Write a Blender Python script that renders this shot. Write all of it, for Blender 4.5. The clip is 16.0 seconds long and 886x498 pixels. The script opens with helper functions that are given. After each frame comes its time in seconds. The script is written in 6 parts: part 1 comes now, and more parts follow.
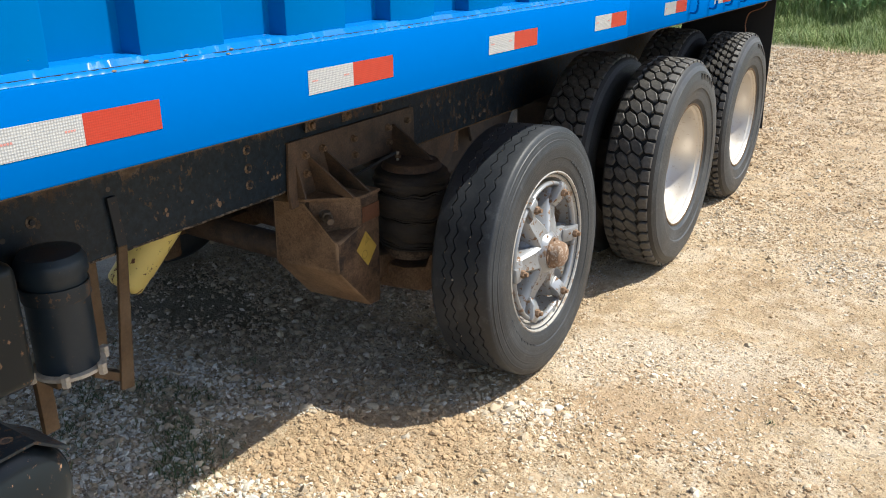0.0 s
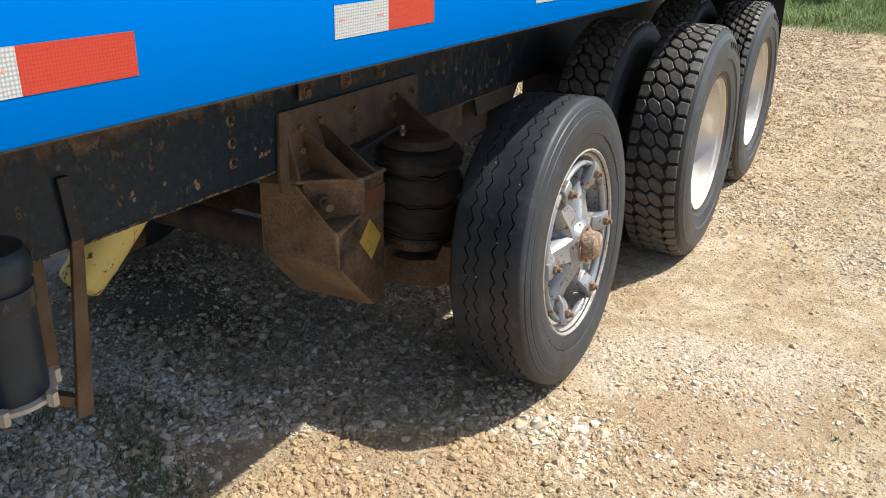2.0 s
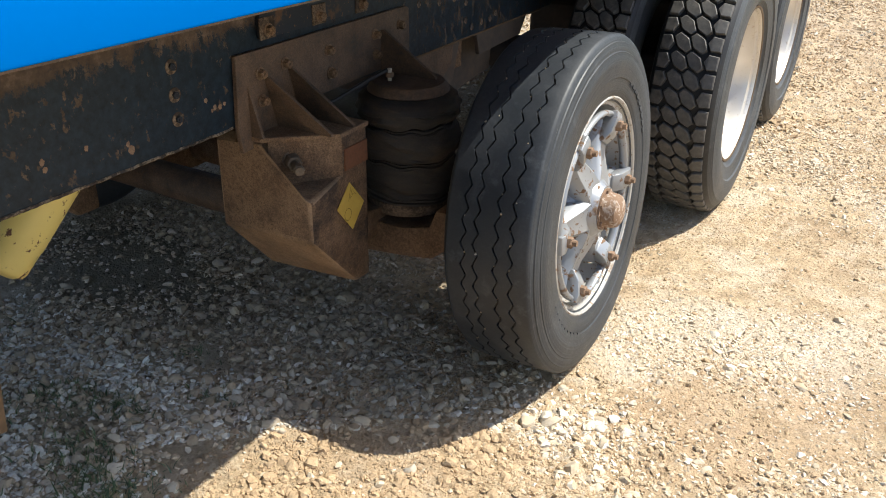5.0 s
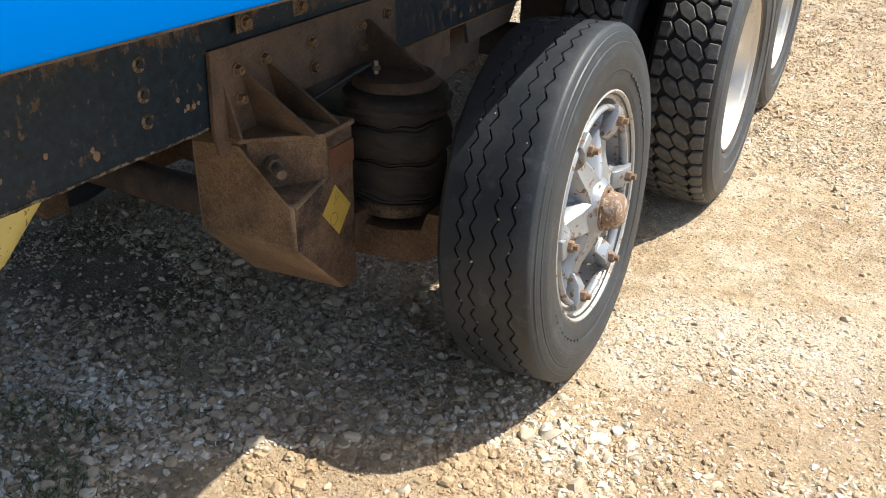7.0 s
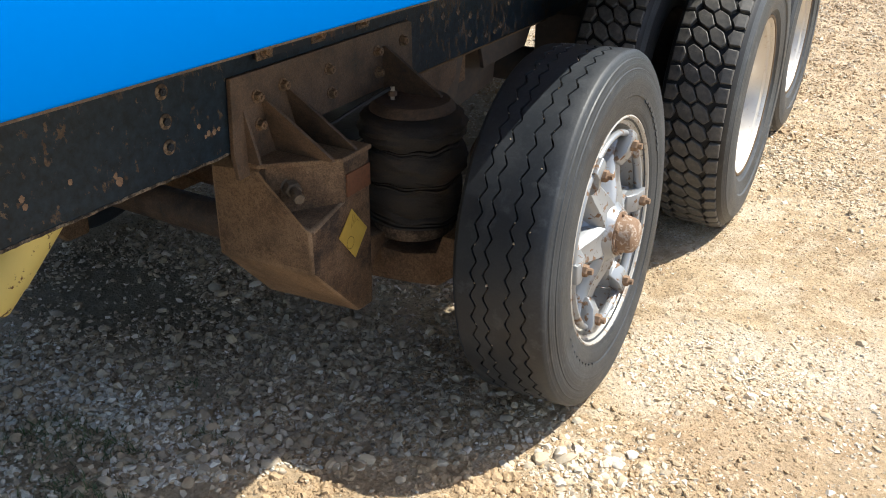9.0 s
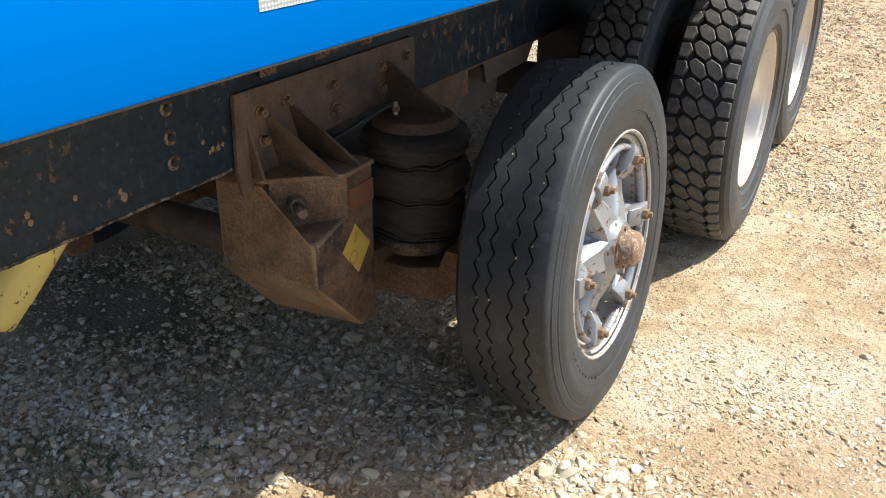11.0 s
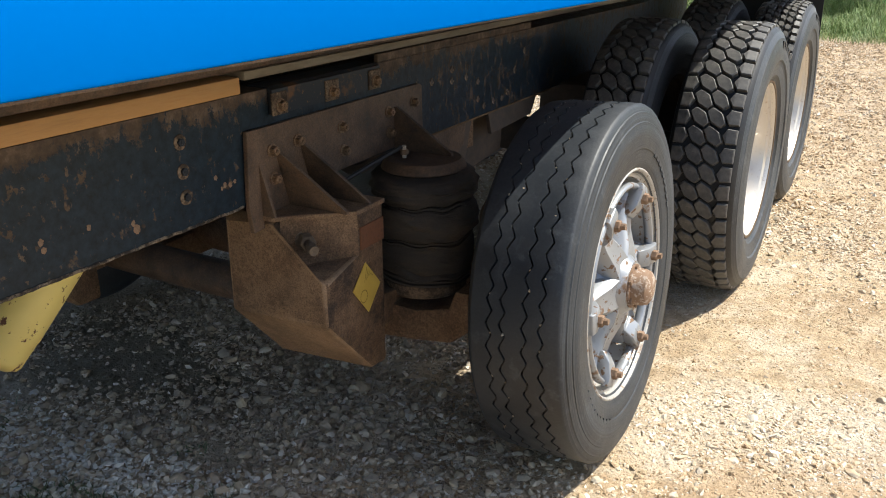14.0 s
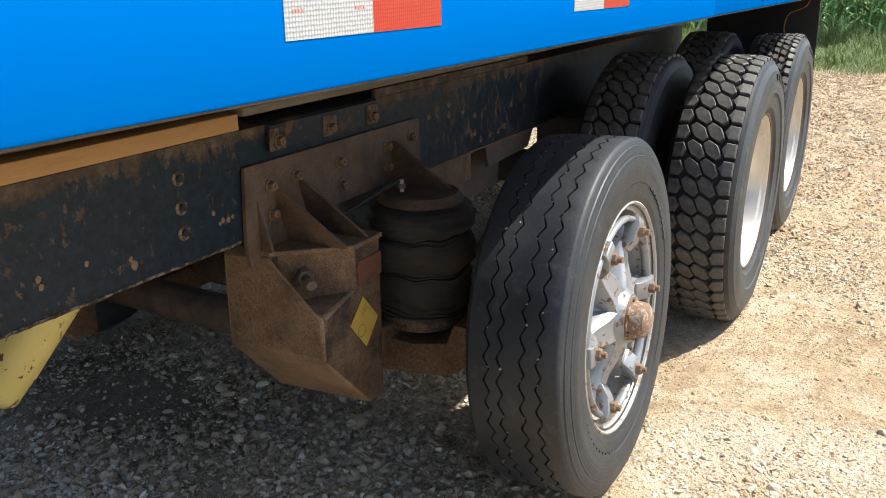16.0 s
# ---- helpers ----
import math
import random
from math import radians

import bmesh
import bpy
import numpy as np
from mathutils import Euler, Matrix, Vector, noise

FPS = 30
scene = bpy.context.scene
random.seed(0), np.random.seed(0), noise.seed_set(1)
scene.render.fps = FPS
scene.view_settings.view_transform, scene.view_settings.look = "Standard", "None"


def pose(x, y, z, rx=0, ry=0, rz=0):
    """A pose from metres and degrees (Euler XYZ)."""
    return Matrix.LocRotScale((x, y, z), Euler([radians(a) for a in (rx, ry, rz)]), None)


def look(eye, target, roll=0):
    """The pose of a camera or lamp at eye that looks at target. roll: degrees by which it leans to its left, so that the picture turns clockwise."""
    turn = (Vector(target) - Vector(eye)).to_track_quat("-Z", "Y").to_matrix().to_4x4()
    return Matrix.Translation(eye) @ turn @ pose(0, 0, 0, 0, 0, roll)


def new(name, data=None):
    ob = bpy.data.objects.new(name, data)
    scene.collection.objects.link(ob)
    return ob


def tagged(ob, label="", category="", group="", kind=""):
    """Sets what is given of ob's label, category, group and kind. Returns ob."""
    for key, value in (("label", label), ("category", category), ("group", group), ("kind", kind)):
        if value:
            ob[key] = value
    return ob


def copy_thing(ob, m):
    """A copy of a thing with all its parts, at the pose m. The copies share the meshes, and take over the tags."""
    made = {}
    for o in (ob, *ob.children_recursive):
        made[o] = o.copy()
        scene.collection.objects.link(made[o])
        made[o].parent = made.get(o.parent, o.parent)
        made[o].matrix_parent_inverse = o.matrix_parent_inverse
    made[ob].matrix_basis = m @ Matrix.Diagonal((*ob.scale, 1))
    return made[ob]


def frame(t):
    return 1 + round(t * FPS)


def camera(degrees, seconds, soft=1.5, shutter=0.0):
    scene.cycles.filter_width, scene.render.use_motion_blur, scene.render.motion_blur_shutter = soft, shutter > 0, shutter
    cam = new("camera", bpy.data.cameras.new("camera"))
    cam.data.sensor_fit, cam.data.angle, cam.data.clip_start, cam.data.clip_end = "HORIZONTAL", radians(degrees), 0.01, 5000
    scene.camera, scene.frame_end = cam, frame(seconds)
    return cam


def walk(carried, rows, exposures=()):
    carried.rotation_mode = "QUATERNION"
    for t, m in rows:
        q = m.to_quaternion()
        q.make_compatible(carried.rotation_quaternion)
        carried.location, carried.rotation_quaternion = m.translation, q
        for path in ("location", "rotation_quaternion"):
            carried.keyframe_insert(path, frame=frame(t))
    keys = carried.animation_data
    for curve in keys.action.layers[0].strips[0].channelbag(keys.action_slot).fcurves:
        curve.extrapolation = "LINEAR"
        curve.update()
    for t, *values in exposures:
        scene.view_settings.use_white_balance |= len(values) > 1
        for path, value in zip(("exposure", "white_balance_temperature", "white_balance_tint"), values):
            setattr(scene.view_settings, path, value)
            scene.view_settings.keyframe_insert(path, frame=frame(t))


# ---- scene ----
cam = camera(55.3, 16.0, soft=1.0)
PATH = [
    (0, (1.185, -1.847, 1.629), (0.188, -0.272, 0.903), -0.1),
    (0.5, (1.182, -1.843, 1.628), (0.186, -0.27, 0.896), -0.0),
    (1, (1.114, -1.786, 1.587), (0.112, -0.221, 0.849), -0.2),
    (1.5, (0.907, -1.644, 1.516), (-0.057, -0.051, 0.786), 0.7),
    (2, (0.804, -1.578, 1.489), (-0.101, 0.034, 0.725), 1.0),
    (2.5, (0.797, -1.517, 1.474), (-0.139, 0.07, 0.696), 1.0),
    (3, (0.798, -1.507, 1.467), (-0.128, 0.069, 0.657), 1.1),
    (3.5, (0.804, -1.51, 1.466), (-0.112, 0.065, 0.642), 1.0),
    (3.7, (0.8, -1.497, 1.463), (-0.115, 0.073, 0.626), 0.8),
    (5.8, (0.548, -1.101, 1.407), (-0.307, 0.444, 0.468), 0.6),
    (6, (0.546, -1.1, 1.407), (-0.304, 0.445, 0.463), 0.5),
    (6.5, (0.545, -1.103, 1.408), (-0.296, 0.452, 0.473), 0.7),
    (7, (0.543, -1.1, 1.409), (-0.296, 0.451, 0.467), 0.6),
    (7.5, (0.544, -1.103, 1.413), (-0.282, 0.454, 0.469), 1.3),
    (8, (0.546, -1.111, 1.42), (-0.296, 0.45, 0.494), 0.8),
    (8.5, (0.544, -1.114, 1.423), (-0.317, 0.446, 0.514), 0.4),
    (9, (0.545, -1.113, 1.426), (-0.333, 0.442, 0.525), 0.3),
    (11.5, (0.551, -1.117, 1.431), (-0.342, 0.447, 0.561), -0.0),
    (12, (0.549, -1.121, 1.411), (-0.338, 0.446, 0.541), -0.1),
    (12.5, (0.543, -1.136, 1.36), (-0.349, 0.459, 0.548), 0.4),
    (13, (0.542, -1.152, 1.341), (-0.371, 0.464, 0.595), -0.0),
    (13.5, (0.541, -1.155, 1.34), (-0.376, 0.463, 0.604), -0.3),
    (14, (0.538, -1.154, 1.346), (-0.387, 0.471, 0.636), -0.5),
    (14.5, (0.54, -1.151, 1.348), (-0.384, 0.487, 0.667), -0.5),
    (15, (0.543, -1.153, 1.351), (-0.386, 0.493, 0.695), -0.7),
    (15.5, (0.542, -1.153, 1.356), (-0.391, 0.492, 0.707), -0.8),
    (16, (0.542, -1.153, 1.356), (-0.392, 0.494, 0.713), -0.7),
]
EXPOSURES = [(0.0, 0.60), (1.2, 0.60), (2.0, 0.59), (3.0, 0.80), (7.0, 0.86), (16.0, 0.86)]
walk(cam, [(t, look(eye, target, roll)) for t, eye, target, roll in PATH], EXPOSURES)

# ---- world, sun ----
SUN = Vector((0.512, 0.418, 1.0)).normalized()      # towards the sun
world = bpy.data.worlds.new("world")
scene.world = world
world.use_nodes = True
wn = world.node_tree
wn.nodes.clear()
w_out = wn.nodes.new("ShaderNodeOutputWorld")
w_bg = wn.nodes.new("ShaderNodeBackground")
w_sky = wn.nodes.new("ShaderNodeTexSky")
w_sky.sky_type = 'NISHITA'
w_sky.sun_disc = False
w_sky.sun_elevation = math.asin(SUN.z)
w_sky.sun_rotation = math.atan2(SUN.x, SUN.y)
w_sky.dust_density = 1.5
w_bg.inputs["Strength"].default_value = 0.14
wn.links.new(w_sky.outputs[0], w_bg.inputs[0])
wn.links.new(w_bg.outputs[0], w_out.inputs[0])
sun_data = bpy.data.lights.new("sun", 'SUN')
sun_data.energy = 4.6
sun_data.angle = radians(0.53)
sun_data.color = (1.0, 0.98, 0.875)
sun_ob = new("sun", sun_data)
sun_ob.matrix_world = look(SUN * 30, (0, 0, 0))


# ---- materials ----
def node_mat(name):
    m = bpy.data.materials.new(name)
    m.use_nodes = True
    nt = m.node_tree
    return m, nt, nt.nodes["Principled BSDF"]


def tex_noise(nt, scale, detail=4.0, rough=0.55, coord="Object", stretch=None):
    tc = nt.nodes.new("ShaderNodeTexCoord")
    n = nt.nodes.new("ShaderNodeTexNoise")
    n.inputs["Scale"].default_value = scale
    n.inputs["Detail"].default_value = detail
    n.inputs["Roughness"].default_value = rough
    if stretch:
        mp = nt.nodes.new("ShaderNodeMapping")
        mp.inputs["Scale"].default_value = stretch
        nt.links.new(tc.outputs[coord], mp.inputs[0])
        nt.links.new(mp.outputs[0], n.inputs["Vector"])
    else:
        nt.links.new(tc.outputs[coord], n.inputs["Vector"])
    return n.outputs["Fac"]


def ramp(nt, fac, stops):
    r = nt.nodes.new("ShaderNodeValToRGB")
    e = r.color_ramp.elements
    while len(e) < len(stops):
        e.new(0.5)
    for el, (p, c) in zip(e, stops):
        el.position = p
        el.color = (*c, 1.0) if len(c) == 3 else c
    nt.links.new(fac, r.inputs[0])
    return r.outputs[0]


def blend(nt, fac, a, b, how='MIX'):
    x = nt.nodes.new("ShaderNodeMix")
    x.data_type = 'RGBA'
    x.blend_type = how
    for sock, v in ((x.inputs[0], fac), (x.inputs[6], a), (x.inputs[7], b)):
        if isinstance(v, (float, int)):
            sock.default_value = v
        elif isinstance(v, tuple):
            sock.default_value = (*v, 1.0)
        else:
            nt.links.new(v, sock)
    return x.outputs[2]


def bump(nt, bsdf, height, strength, distance=0.01, under=None):
    b = nt.nodes.new("ShaderNodeBump")
    b.inputs["Strength"].default_value = strength
    b.inputs["Distance"].default_value = distance
    nt.links.new(height, b.inputs["Height"])
    if under is not None:
        nt.links.new(under, b.inputs["Normal"])
    nt.links.new(b.outputs[0], bsdf.inputs["Normal"])
    return b.outputs[0]


def gray(a, b=None):
    return (a, a, a) if b is None else (a, a, b)


def worn_paint(name, base, rust, amount, rough=0.5, spec=0.5, scale=9.0, dust=None, metal=0.0, fine=70.0, coat=0.0, vary=1.0):
    """Paint that has come off in patches and specks, with rust below. amount: share of the surface that is rust, about 0 to 1."""
    m, nt, b = node_mat(name)
    big = tex_noise(nt, scale, 5, 0.65)
    small = tex_noise(nt, fine, 4, 0.6)
    c = 0.72 - 0.34 * amount
    f_big = ramp(nt, big, [(c - 0.03, gray(0)), (c + 0.05, gray(1))])
    f_small = ramp(nt, small, [(c - 0.02, gray(0)), (c + 0.03, gray(1))])
    fac = blend(nt, 1.0, f_big, f_small, 'LIGHTEN')
    tone = blend(nt, tex_noise(nt, scale * 0.35, 3), tuple(v * (1 - 0.2 * vary) for v in base), tuple(min(1, v * (1 + 0.15 * vary)) for v in base))
    rusty = blend(nt, tex_noise(nt, fine * 0.5, 5, 0.7), tuple(v * 0.55 for v in rust), tuple(v * 1.35 for v in rust))
    col = blend(nt, fac, tone, rusty)
    if dust:
        col = blend(nt, ramp(nt, tex_noise(nt, scale * 0.8, 6, 0.7), [(0.35, gray(0)), (0.75, gray(0.6))]), col, dust)
    nt.links.new(col, b.inputs["Base Color"])
    nt.links.new(ramp(nt, fac, [(0, gray(rough)), (1, gray(0.85))]), b.inputs["Roughness"])
    b.inputs["Specular IOR Level"].default_value = spec
    b.inputs["Metallic"].default_value = metal
    b.inputs["Coat Weight"].default_value = coat
    b.inputs["Coat Roughness"].default_value = 0.08
    bump(nt, b, fac, 0.25, 0.003)
    return m


def mottled(name, stops, scale, rough, fine=60.0, relief=0.2, distance=0.004, metal=0.0, spec=0.5, stretch=None, grit=0.0, stain=0.0):
    """A surface whose colour runs through the stops by a coarse and a fine noise."""
    m, nt, b = node_mat(name)
    a = tex_noise(nt, scale, 6, 0.6, stretch=stretch)
    f = tex_noise(nt, fine, 5, 0.65, stretch=stretch)
    mix = blend(nt, 0.4, a, f)
    c = ramp(nt, mix, stops)
    if stain:
        dirt = ramp(nt, tex_noise(nt, 5.0, 9, 0.76), [(0.48, gray(0)), (0.62, gray(stain))])
        c = blend(nt, dirt, c, (0.026, 0.021, 0.019))
    if grit:
        c = blend(nt, grit, c, ramp(nt, tex_noise(nt, 260.0, 4, 0.7), [(0.34, gray(0.35)), (0.50, gray(1.0)), (0.68, gray(1.45))]), 'MULTIPLY')
    nt.links.new(c, b.inputs["Base Color"])
    nt.links.new(ramp(nt, f, [(0.3, gray(max(0.03, rough - 0.12))), (0.7, gray(min(1, rough + 0.1)))]), b.inputs["Roughness"])
    b.inputs["Metallic"].default_value = metal
    b.inputs["Specular IOR Level"].default_value = spec
    bump(nt, b, f, relief, distance)
    return m


BLUE = worn_paint("blue_gloss_paint", (0.0, 0.119, 0.430), (0.30, 0.12, 0.05), -0.4, 0.8, 0.0, 5.0, vary=0.25)
BLUE_WALL = worn_paint("blue_wall_paint", (0.0, 0.116, 0.345), (0.30, 0.12, 0.05), -0.18, 0.8, 0.0, 5.0, vary=0.4)
BLUE_WORN = worn_paint("blue_paint_with_rust_bubbles", (0.0, 0.150, 0.47), (0.36, 0.16, 0.06), 0.06, 0.32, 0.3, 10.0, coat=0.25)


def frame_paint():
    """Black chassis paint: thinned to brown rust along the top of the rail, chipped in spots elsewhere."""
    m, nt, b = node_mat("black_chassis_paint")
    tc = nt.nodes.new("ShaderNodeTexCoord")
    sep = nt.nodes.new("ShaderNodeSeparateXYZ")
    nt.links.new(tc.outputs["Object"], sep.inputs[0])
    rise = nt.nodes.new("ShaderNodeMapRange")
    rise.inputs[1].default_value, rise.inputs[2].default_value = 0.950, 1.012
    nt.links.new(sep.outputs[2], rise.inputs[0])
    big = tex_noise(nt, 17.0, 12, 0.80, stretch=(1, 1, 0.7))
    small = tex_noise(nt, 48.0, 6, 0.66, stretch=(1, 1, 0.7))
    add = nt.nodes.new("ShaderNodeMath")
    add.operation = 'MULTIPLY_ADD'
    add.inputs[1].default_value = 0.21
    nt.links.new(rise.outputs[0], add.inputs[0])
    nt.links.new(big, add.inputs[2])
    f1 = ramp(nt, add.outputs[0], [(0.60, gray(0)), (0.64, gray(0.9))])
    f2 = ramp(nt, small, [(0.615, gray(0)), (0.645, gray(1))])
    v = nt.nodes.new("ShaderNodeTexVoronoi")          # round blisters burst through the paint
    v.inputs["Scale"].default_value = 34.0
    warp = nt.nodes.new("ShaderNodeVectorMath")
    warp.operation = 'MULTIPLY_ADD'
    wob = nt.nodes.new("ShaderNodeTexNoise")
    wob.inputs["Scale"].default_value = 70.0
    nt.links.new(tc.outputs["Object"], wob.inputs["Vector"])
    nt.links.new(wob.outputs["Color"], warp.inputs[0])
    warp.inputs[1].default_value = (0.016, 0.016, 0.016)
    squash = nt.nodes.new("ShaderNodeMapping")
    squash.inputs["Scale"].default_value = (1.0, 1.0, 0.6)
    nt.links.new(tc.outputs["Object"], squash.inputs[0])
    nt.links.new(squash.outputs[0], warp.inputs[2])
    nt.links.new(warp.outputs[0], v.inputs["Vector"])
    pick = nt.nodes.new("ShaderNodeSeparateColor")
    nt.links.new(v.outputs["Color"], pick.inputs[0])
    dots = blend(nt, 1.0, ramp(nt, v.outputs["Distance"], [(0.12, gray(1)), (0.22, gray(0))]), ramp(nt, pick.outputs[0], [(0.84, gray(0)), (0.87, gray(1))]), 'MULTIPLY')
    fac = blend(nt, 1.0, blend(nt, 1.0, f1, f2, 'LIGHTEN'), dots, 'LIGHTEN')
    rear = nt.nodes.new("ShaderNodeMapRange")          # the rear stretch is chipped in upright flakes
    rear.inputs[1].default_value, rear.inputs[2].default_value = 0.95, 1.10
    nt.links.new(sep.outputs[1], rear.inputs[0])
    flakes = ramp(nt, tex_noise(nt, 52.0, 5, 0.65, stretch=(1, 1, 0.4)), [(0.555, gray(0)), (0.60, gray(0.85))])
    fac = blend(nt, 1.0, fac, blend(nt, 1.0, flakes, rear.outputs[0], 'MULTIPLY'), 'LIGHTEN')
    tone = blend(nt, tex_noise(nt, 3.0, 6, 0.7), (0.0045, 0.0110, 0.0185), (0.010, 0.020, 0.031))
    tone = blend(nt, 0.75, tone, ramp(nt, tex_noise(nt, 42.0, 6, 0.72), [(0.36, gray(0.35)), (0.64, gray(1.7))]), 'MULTIPLY')
    tone = blend(nt, ramp(nt, add.outputs[0], [(0.57, gray(0)), (0.70, gray(0.5))]), tone, (0.036, 0.027, 0.021))
    rust = ramp(nt, tex_noise(nt, 26.0, 6, 0.7), [(0.3, (0.040, 0.029, 0.022)), (0.55, (0.095, 0.066, 0.046)), (0.75, (0.20, 0.15, 0.11))])
    nt.links.new(blend(nt, fac, tone, rust), b.inputs["Base Color"])
    nt.links.new(ramp(nt, fac, [(0, gray(0.48)), (1, gray(0.9))]), b.inputs["Roughness"])
    b.inputs["Specular IOR Level"].default_value = 0.3
    bump(nt, b, blend(nt, 0.5, fac, tex_noise(nt, 60.0, 4)), 0.35, 0.004)
    return m


FRAME_BLACK = frame_paint()
FRAME_PLAIN = worn_paint("black_chassis_paint_sound", (0.014, 0.018, 0.025), (0.14, 0.075, 0.04), 0.22, 0.5, 0.35, 9.0)
TANK_BLACK = worn_paint("black_tank_paint", (0.008, 0.013, 0.017), (0.26, 0.15, 0.09), 0.16, 0.38, 0.3, 12.0, fine=45.0)
STRAP_BLACK = worn_paint("rust-edged_black_strap", (0.016, 0.024, 0.032), (0.115, 0.075, 0.05), 0.40, 0.5, 0.4, 14.0)
CANISTER = worn_paint("black_canister_paint", (0.010, 0.021, 0.034), (0.12, 0.08, 0.05), 0.10, 0.42, 0.4, 9.0, dust=(0.030, 0.043, 0.056))
RUST = mottled("brown_rusted_steel", [(0.28, (0.052, 0.031, 0.019)), (0.44, (0.146, 0.089, 0.053)), (0.56, (0.225, 0.146, 0.089)), (0.72, (0.098, 0.060, 0.037))], 7.0, 0.80, 110.0, 0.8, spec=0.3, grit=0.65, stain=0.5)
RUST_PITTED = mottled("pitted_rust_with_black_scale", [(0.28, (0.040, 0.026, 0.018)), (0.44, (0.098, 0.060, 0.037)), (0.56, (0.165, 0.105, 0.064)), (0.72, (0.050, 0.033, 0.022))], 16.0, 0.85, 150.0, 0.8, spec=0.25, grit=0.7, stain=0.85)
EDGE_SCALE = mottled("flaking_edge_of_black_paint", [(0.34, (0.014, 0.016, 0.019)), (0.47, (0.042, 0.033, 0.026)), (0.56, (0.235, 0.185, 0.135)), (0.66, (0.060, 0.043, 0.031))], 26.0, 0.8, 120.0, 0.6, spec=0.3, grit=0.6)
RUST_WORN_LIT = mottled("tan_rust_worn_and_bounce_lit", [(0.28, (0.125, 0.078, 0.046)), (0.44, (0.215, 0.140, 0.084)), (0.58, (0.285, 0.190, 0.118)), (0.75, (0.165, 0.104, 0.063))], 9.0, 0.8, 120.0, 0.6, spec=0.3, grit=0.45, stain=0.35)
RUST_DARK = mottled("dark_scaly_rust", [(0.3, (0.022, 0.018, 0.016)), (0.47, (0.07, 0.050, 0.036)), (0.60, (0.20, 0.145, 0.10)), (0.75, (0.05, 0.035, 0.025))], 22.0, 0.9, 110.0, 0.5, spec=0.2, grit=0.6)
RUST_PLATE = mottled("rusted_plate_with_black_remains", [(0.28, (0.024, 0.024, 0.026)), (0.42, (0.072, 0.047, 0.032)), (0.58, (0.130, 0.083, 0.053)), (0.75, (0.054, 0.037, 0.028))], 11.0, 0.72, 100.0, 0.5, spec=0.4, grit=0.5, stain=0.7)
RUST_RED = mottled("reddish_rust_patch", [(0.3, (0.065, 0.032, 0.020)), (0.5, (0.150, 0.066, 0.036)), (0.7, (0.095, 0.050, 0.030))], 34.0, 0.9, 100.0, 0.3, spec=0.2)
RUST_BOLT = mottled("orange_rust_on_bolts", [(0.3, (0.10, 0.062, 0.040)), (0.55, (0.23, 0.150, 0.098)), (0.75, (0.14, 0.090, 0.058))], 60.0, 0.85, 200.0, 0.3, spec=0.25)
NUT_GREY = mottled("greyed_rusty_nut", [(0.3, (0.055, 0.043, 0.033)), (0.55, (0.125, 0.093, 0.066)), (0.75, (0.20, 0.148, 0.102))], 45.0, 0.7, 160.0, 0.3, spec=0.4)
RUST_TAN = mottled("tan_rusted_bar", [(0.3, (0.060, 0.037, 0.022)), (0.5, (0.115, 0.074, 0.042)), (0.75, (0.17, 0.115, 0.070))], 12.0, 0.85, 90.0, 0.3, spec=0.25)
RUST_ORANGE = mottled("orange_rust_bubbles", [(0.3, (0.095, 0.055, 0.032)), (0.55, (0.235, 0.150, 0.093)), (0.8, (0.14, 0.080, 0.047))], 60.0, 0.8, 200.0, 0.3)
CHALK = mottled("whitened_corroded_clamp", [(0.3, (0.30, 0.24, 0.17)), (0.6, (0.52, 0.46, 0.38)), (0.8, (0.30, 0.20, 0.12))], 25.0, 0.8, 120.0, 0.3)
RUBBER_AIR = mottled("dusty_bellows_rubber", [(0.3, (0.022, 0.021, 0.022)), (0.48, (0.038, 0.034, 0.031)), (0.64, (0.078, 0.057, 0.042))], 5.0, 0.7, 26.0, 0.35, 0.010, spec=0.3, stretch=(1, 1, 3), grit=0.4)
YELLOW = worn_paint("yellow_cylinder_paint", (0.72, 0.575, 0.19), (0.13, 0.06, 0.035), 0.24, 0.5, 0.4, 14.0, fine=42.0)
LABEL = mottled("faded_yellow_label", [(0.3, (0.40, 0.265, 0.045)), (0.7, (0.52, 0.36, 0.075))], 30.0, 0.6, 150.0, 0.05)
INK = mottled("label_ink", [(0.3, (0.16, 0.11, 0.02)), (0.7, (0.24, 0.17, 0.03))], 60.0, 0.7, 200.0, 0.05)
WOOD = mottled("spacer_oak", [(0.25, (0.30, 0.155, 0.055)), (0.5, (0.43, 0.235, 0.088)), (0.75, (0.37, 0.19, 0.07))], 6.0, 0.7, 40.0, 0.15, stretch=(6, 0.6, 6))
WOOD_GREY = mottled("weathered_spacer_wood", [(0.3, (0.10, 0.085, 0.06)), (0.7, (0.22, 0.19, 0.14))], 8.0, 0.85, 50.0, 0.2, stretch=(5, 0.7, 5))
DARK = mottled("dirty_underbody", [(0.3, (0.055, 0.051, 0.050)), (0.6, (0.115, 0.092, 0.075)), (0.8, (0.17, 0.115, 0.075))], 5.0, 0.85, 40.0, 0.2, spec=0.2)
FLAP = mottled("black_mud_flap_rubber", [(0.3, (0.008, 0.008, 0.009)), (0.7, (0.018, 0.017, 0.016))], 4.0, 0.65, 60.0, 0.1, spec=0.3)
HOSE = mottled("black_hose", [(0.3, (0.012, 0.012, 0.012)), (0.7, (0.03, 0.03, 0.03))], 9.0, 0.5, 90.0, 0.05)
WIRE = mottled("faded_orange_wire", [(0.3, (0.16, 0.065, 0.03)), (0.7, (0.24, 0.10, 0.045))], 9.0, 0.5, 90.0, 0.05)
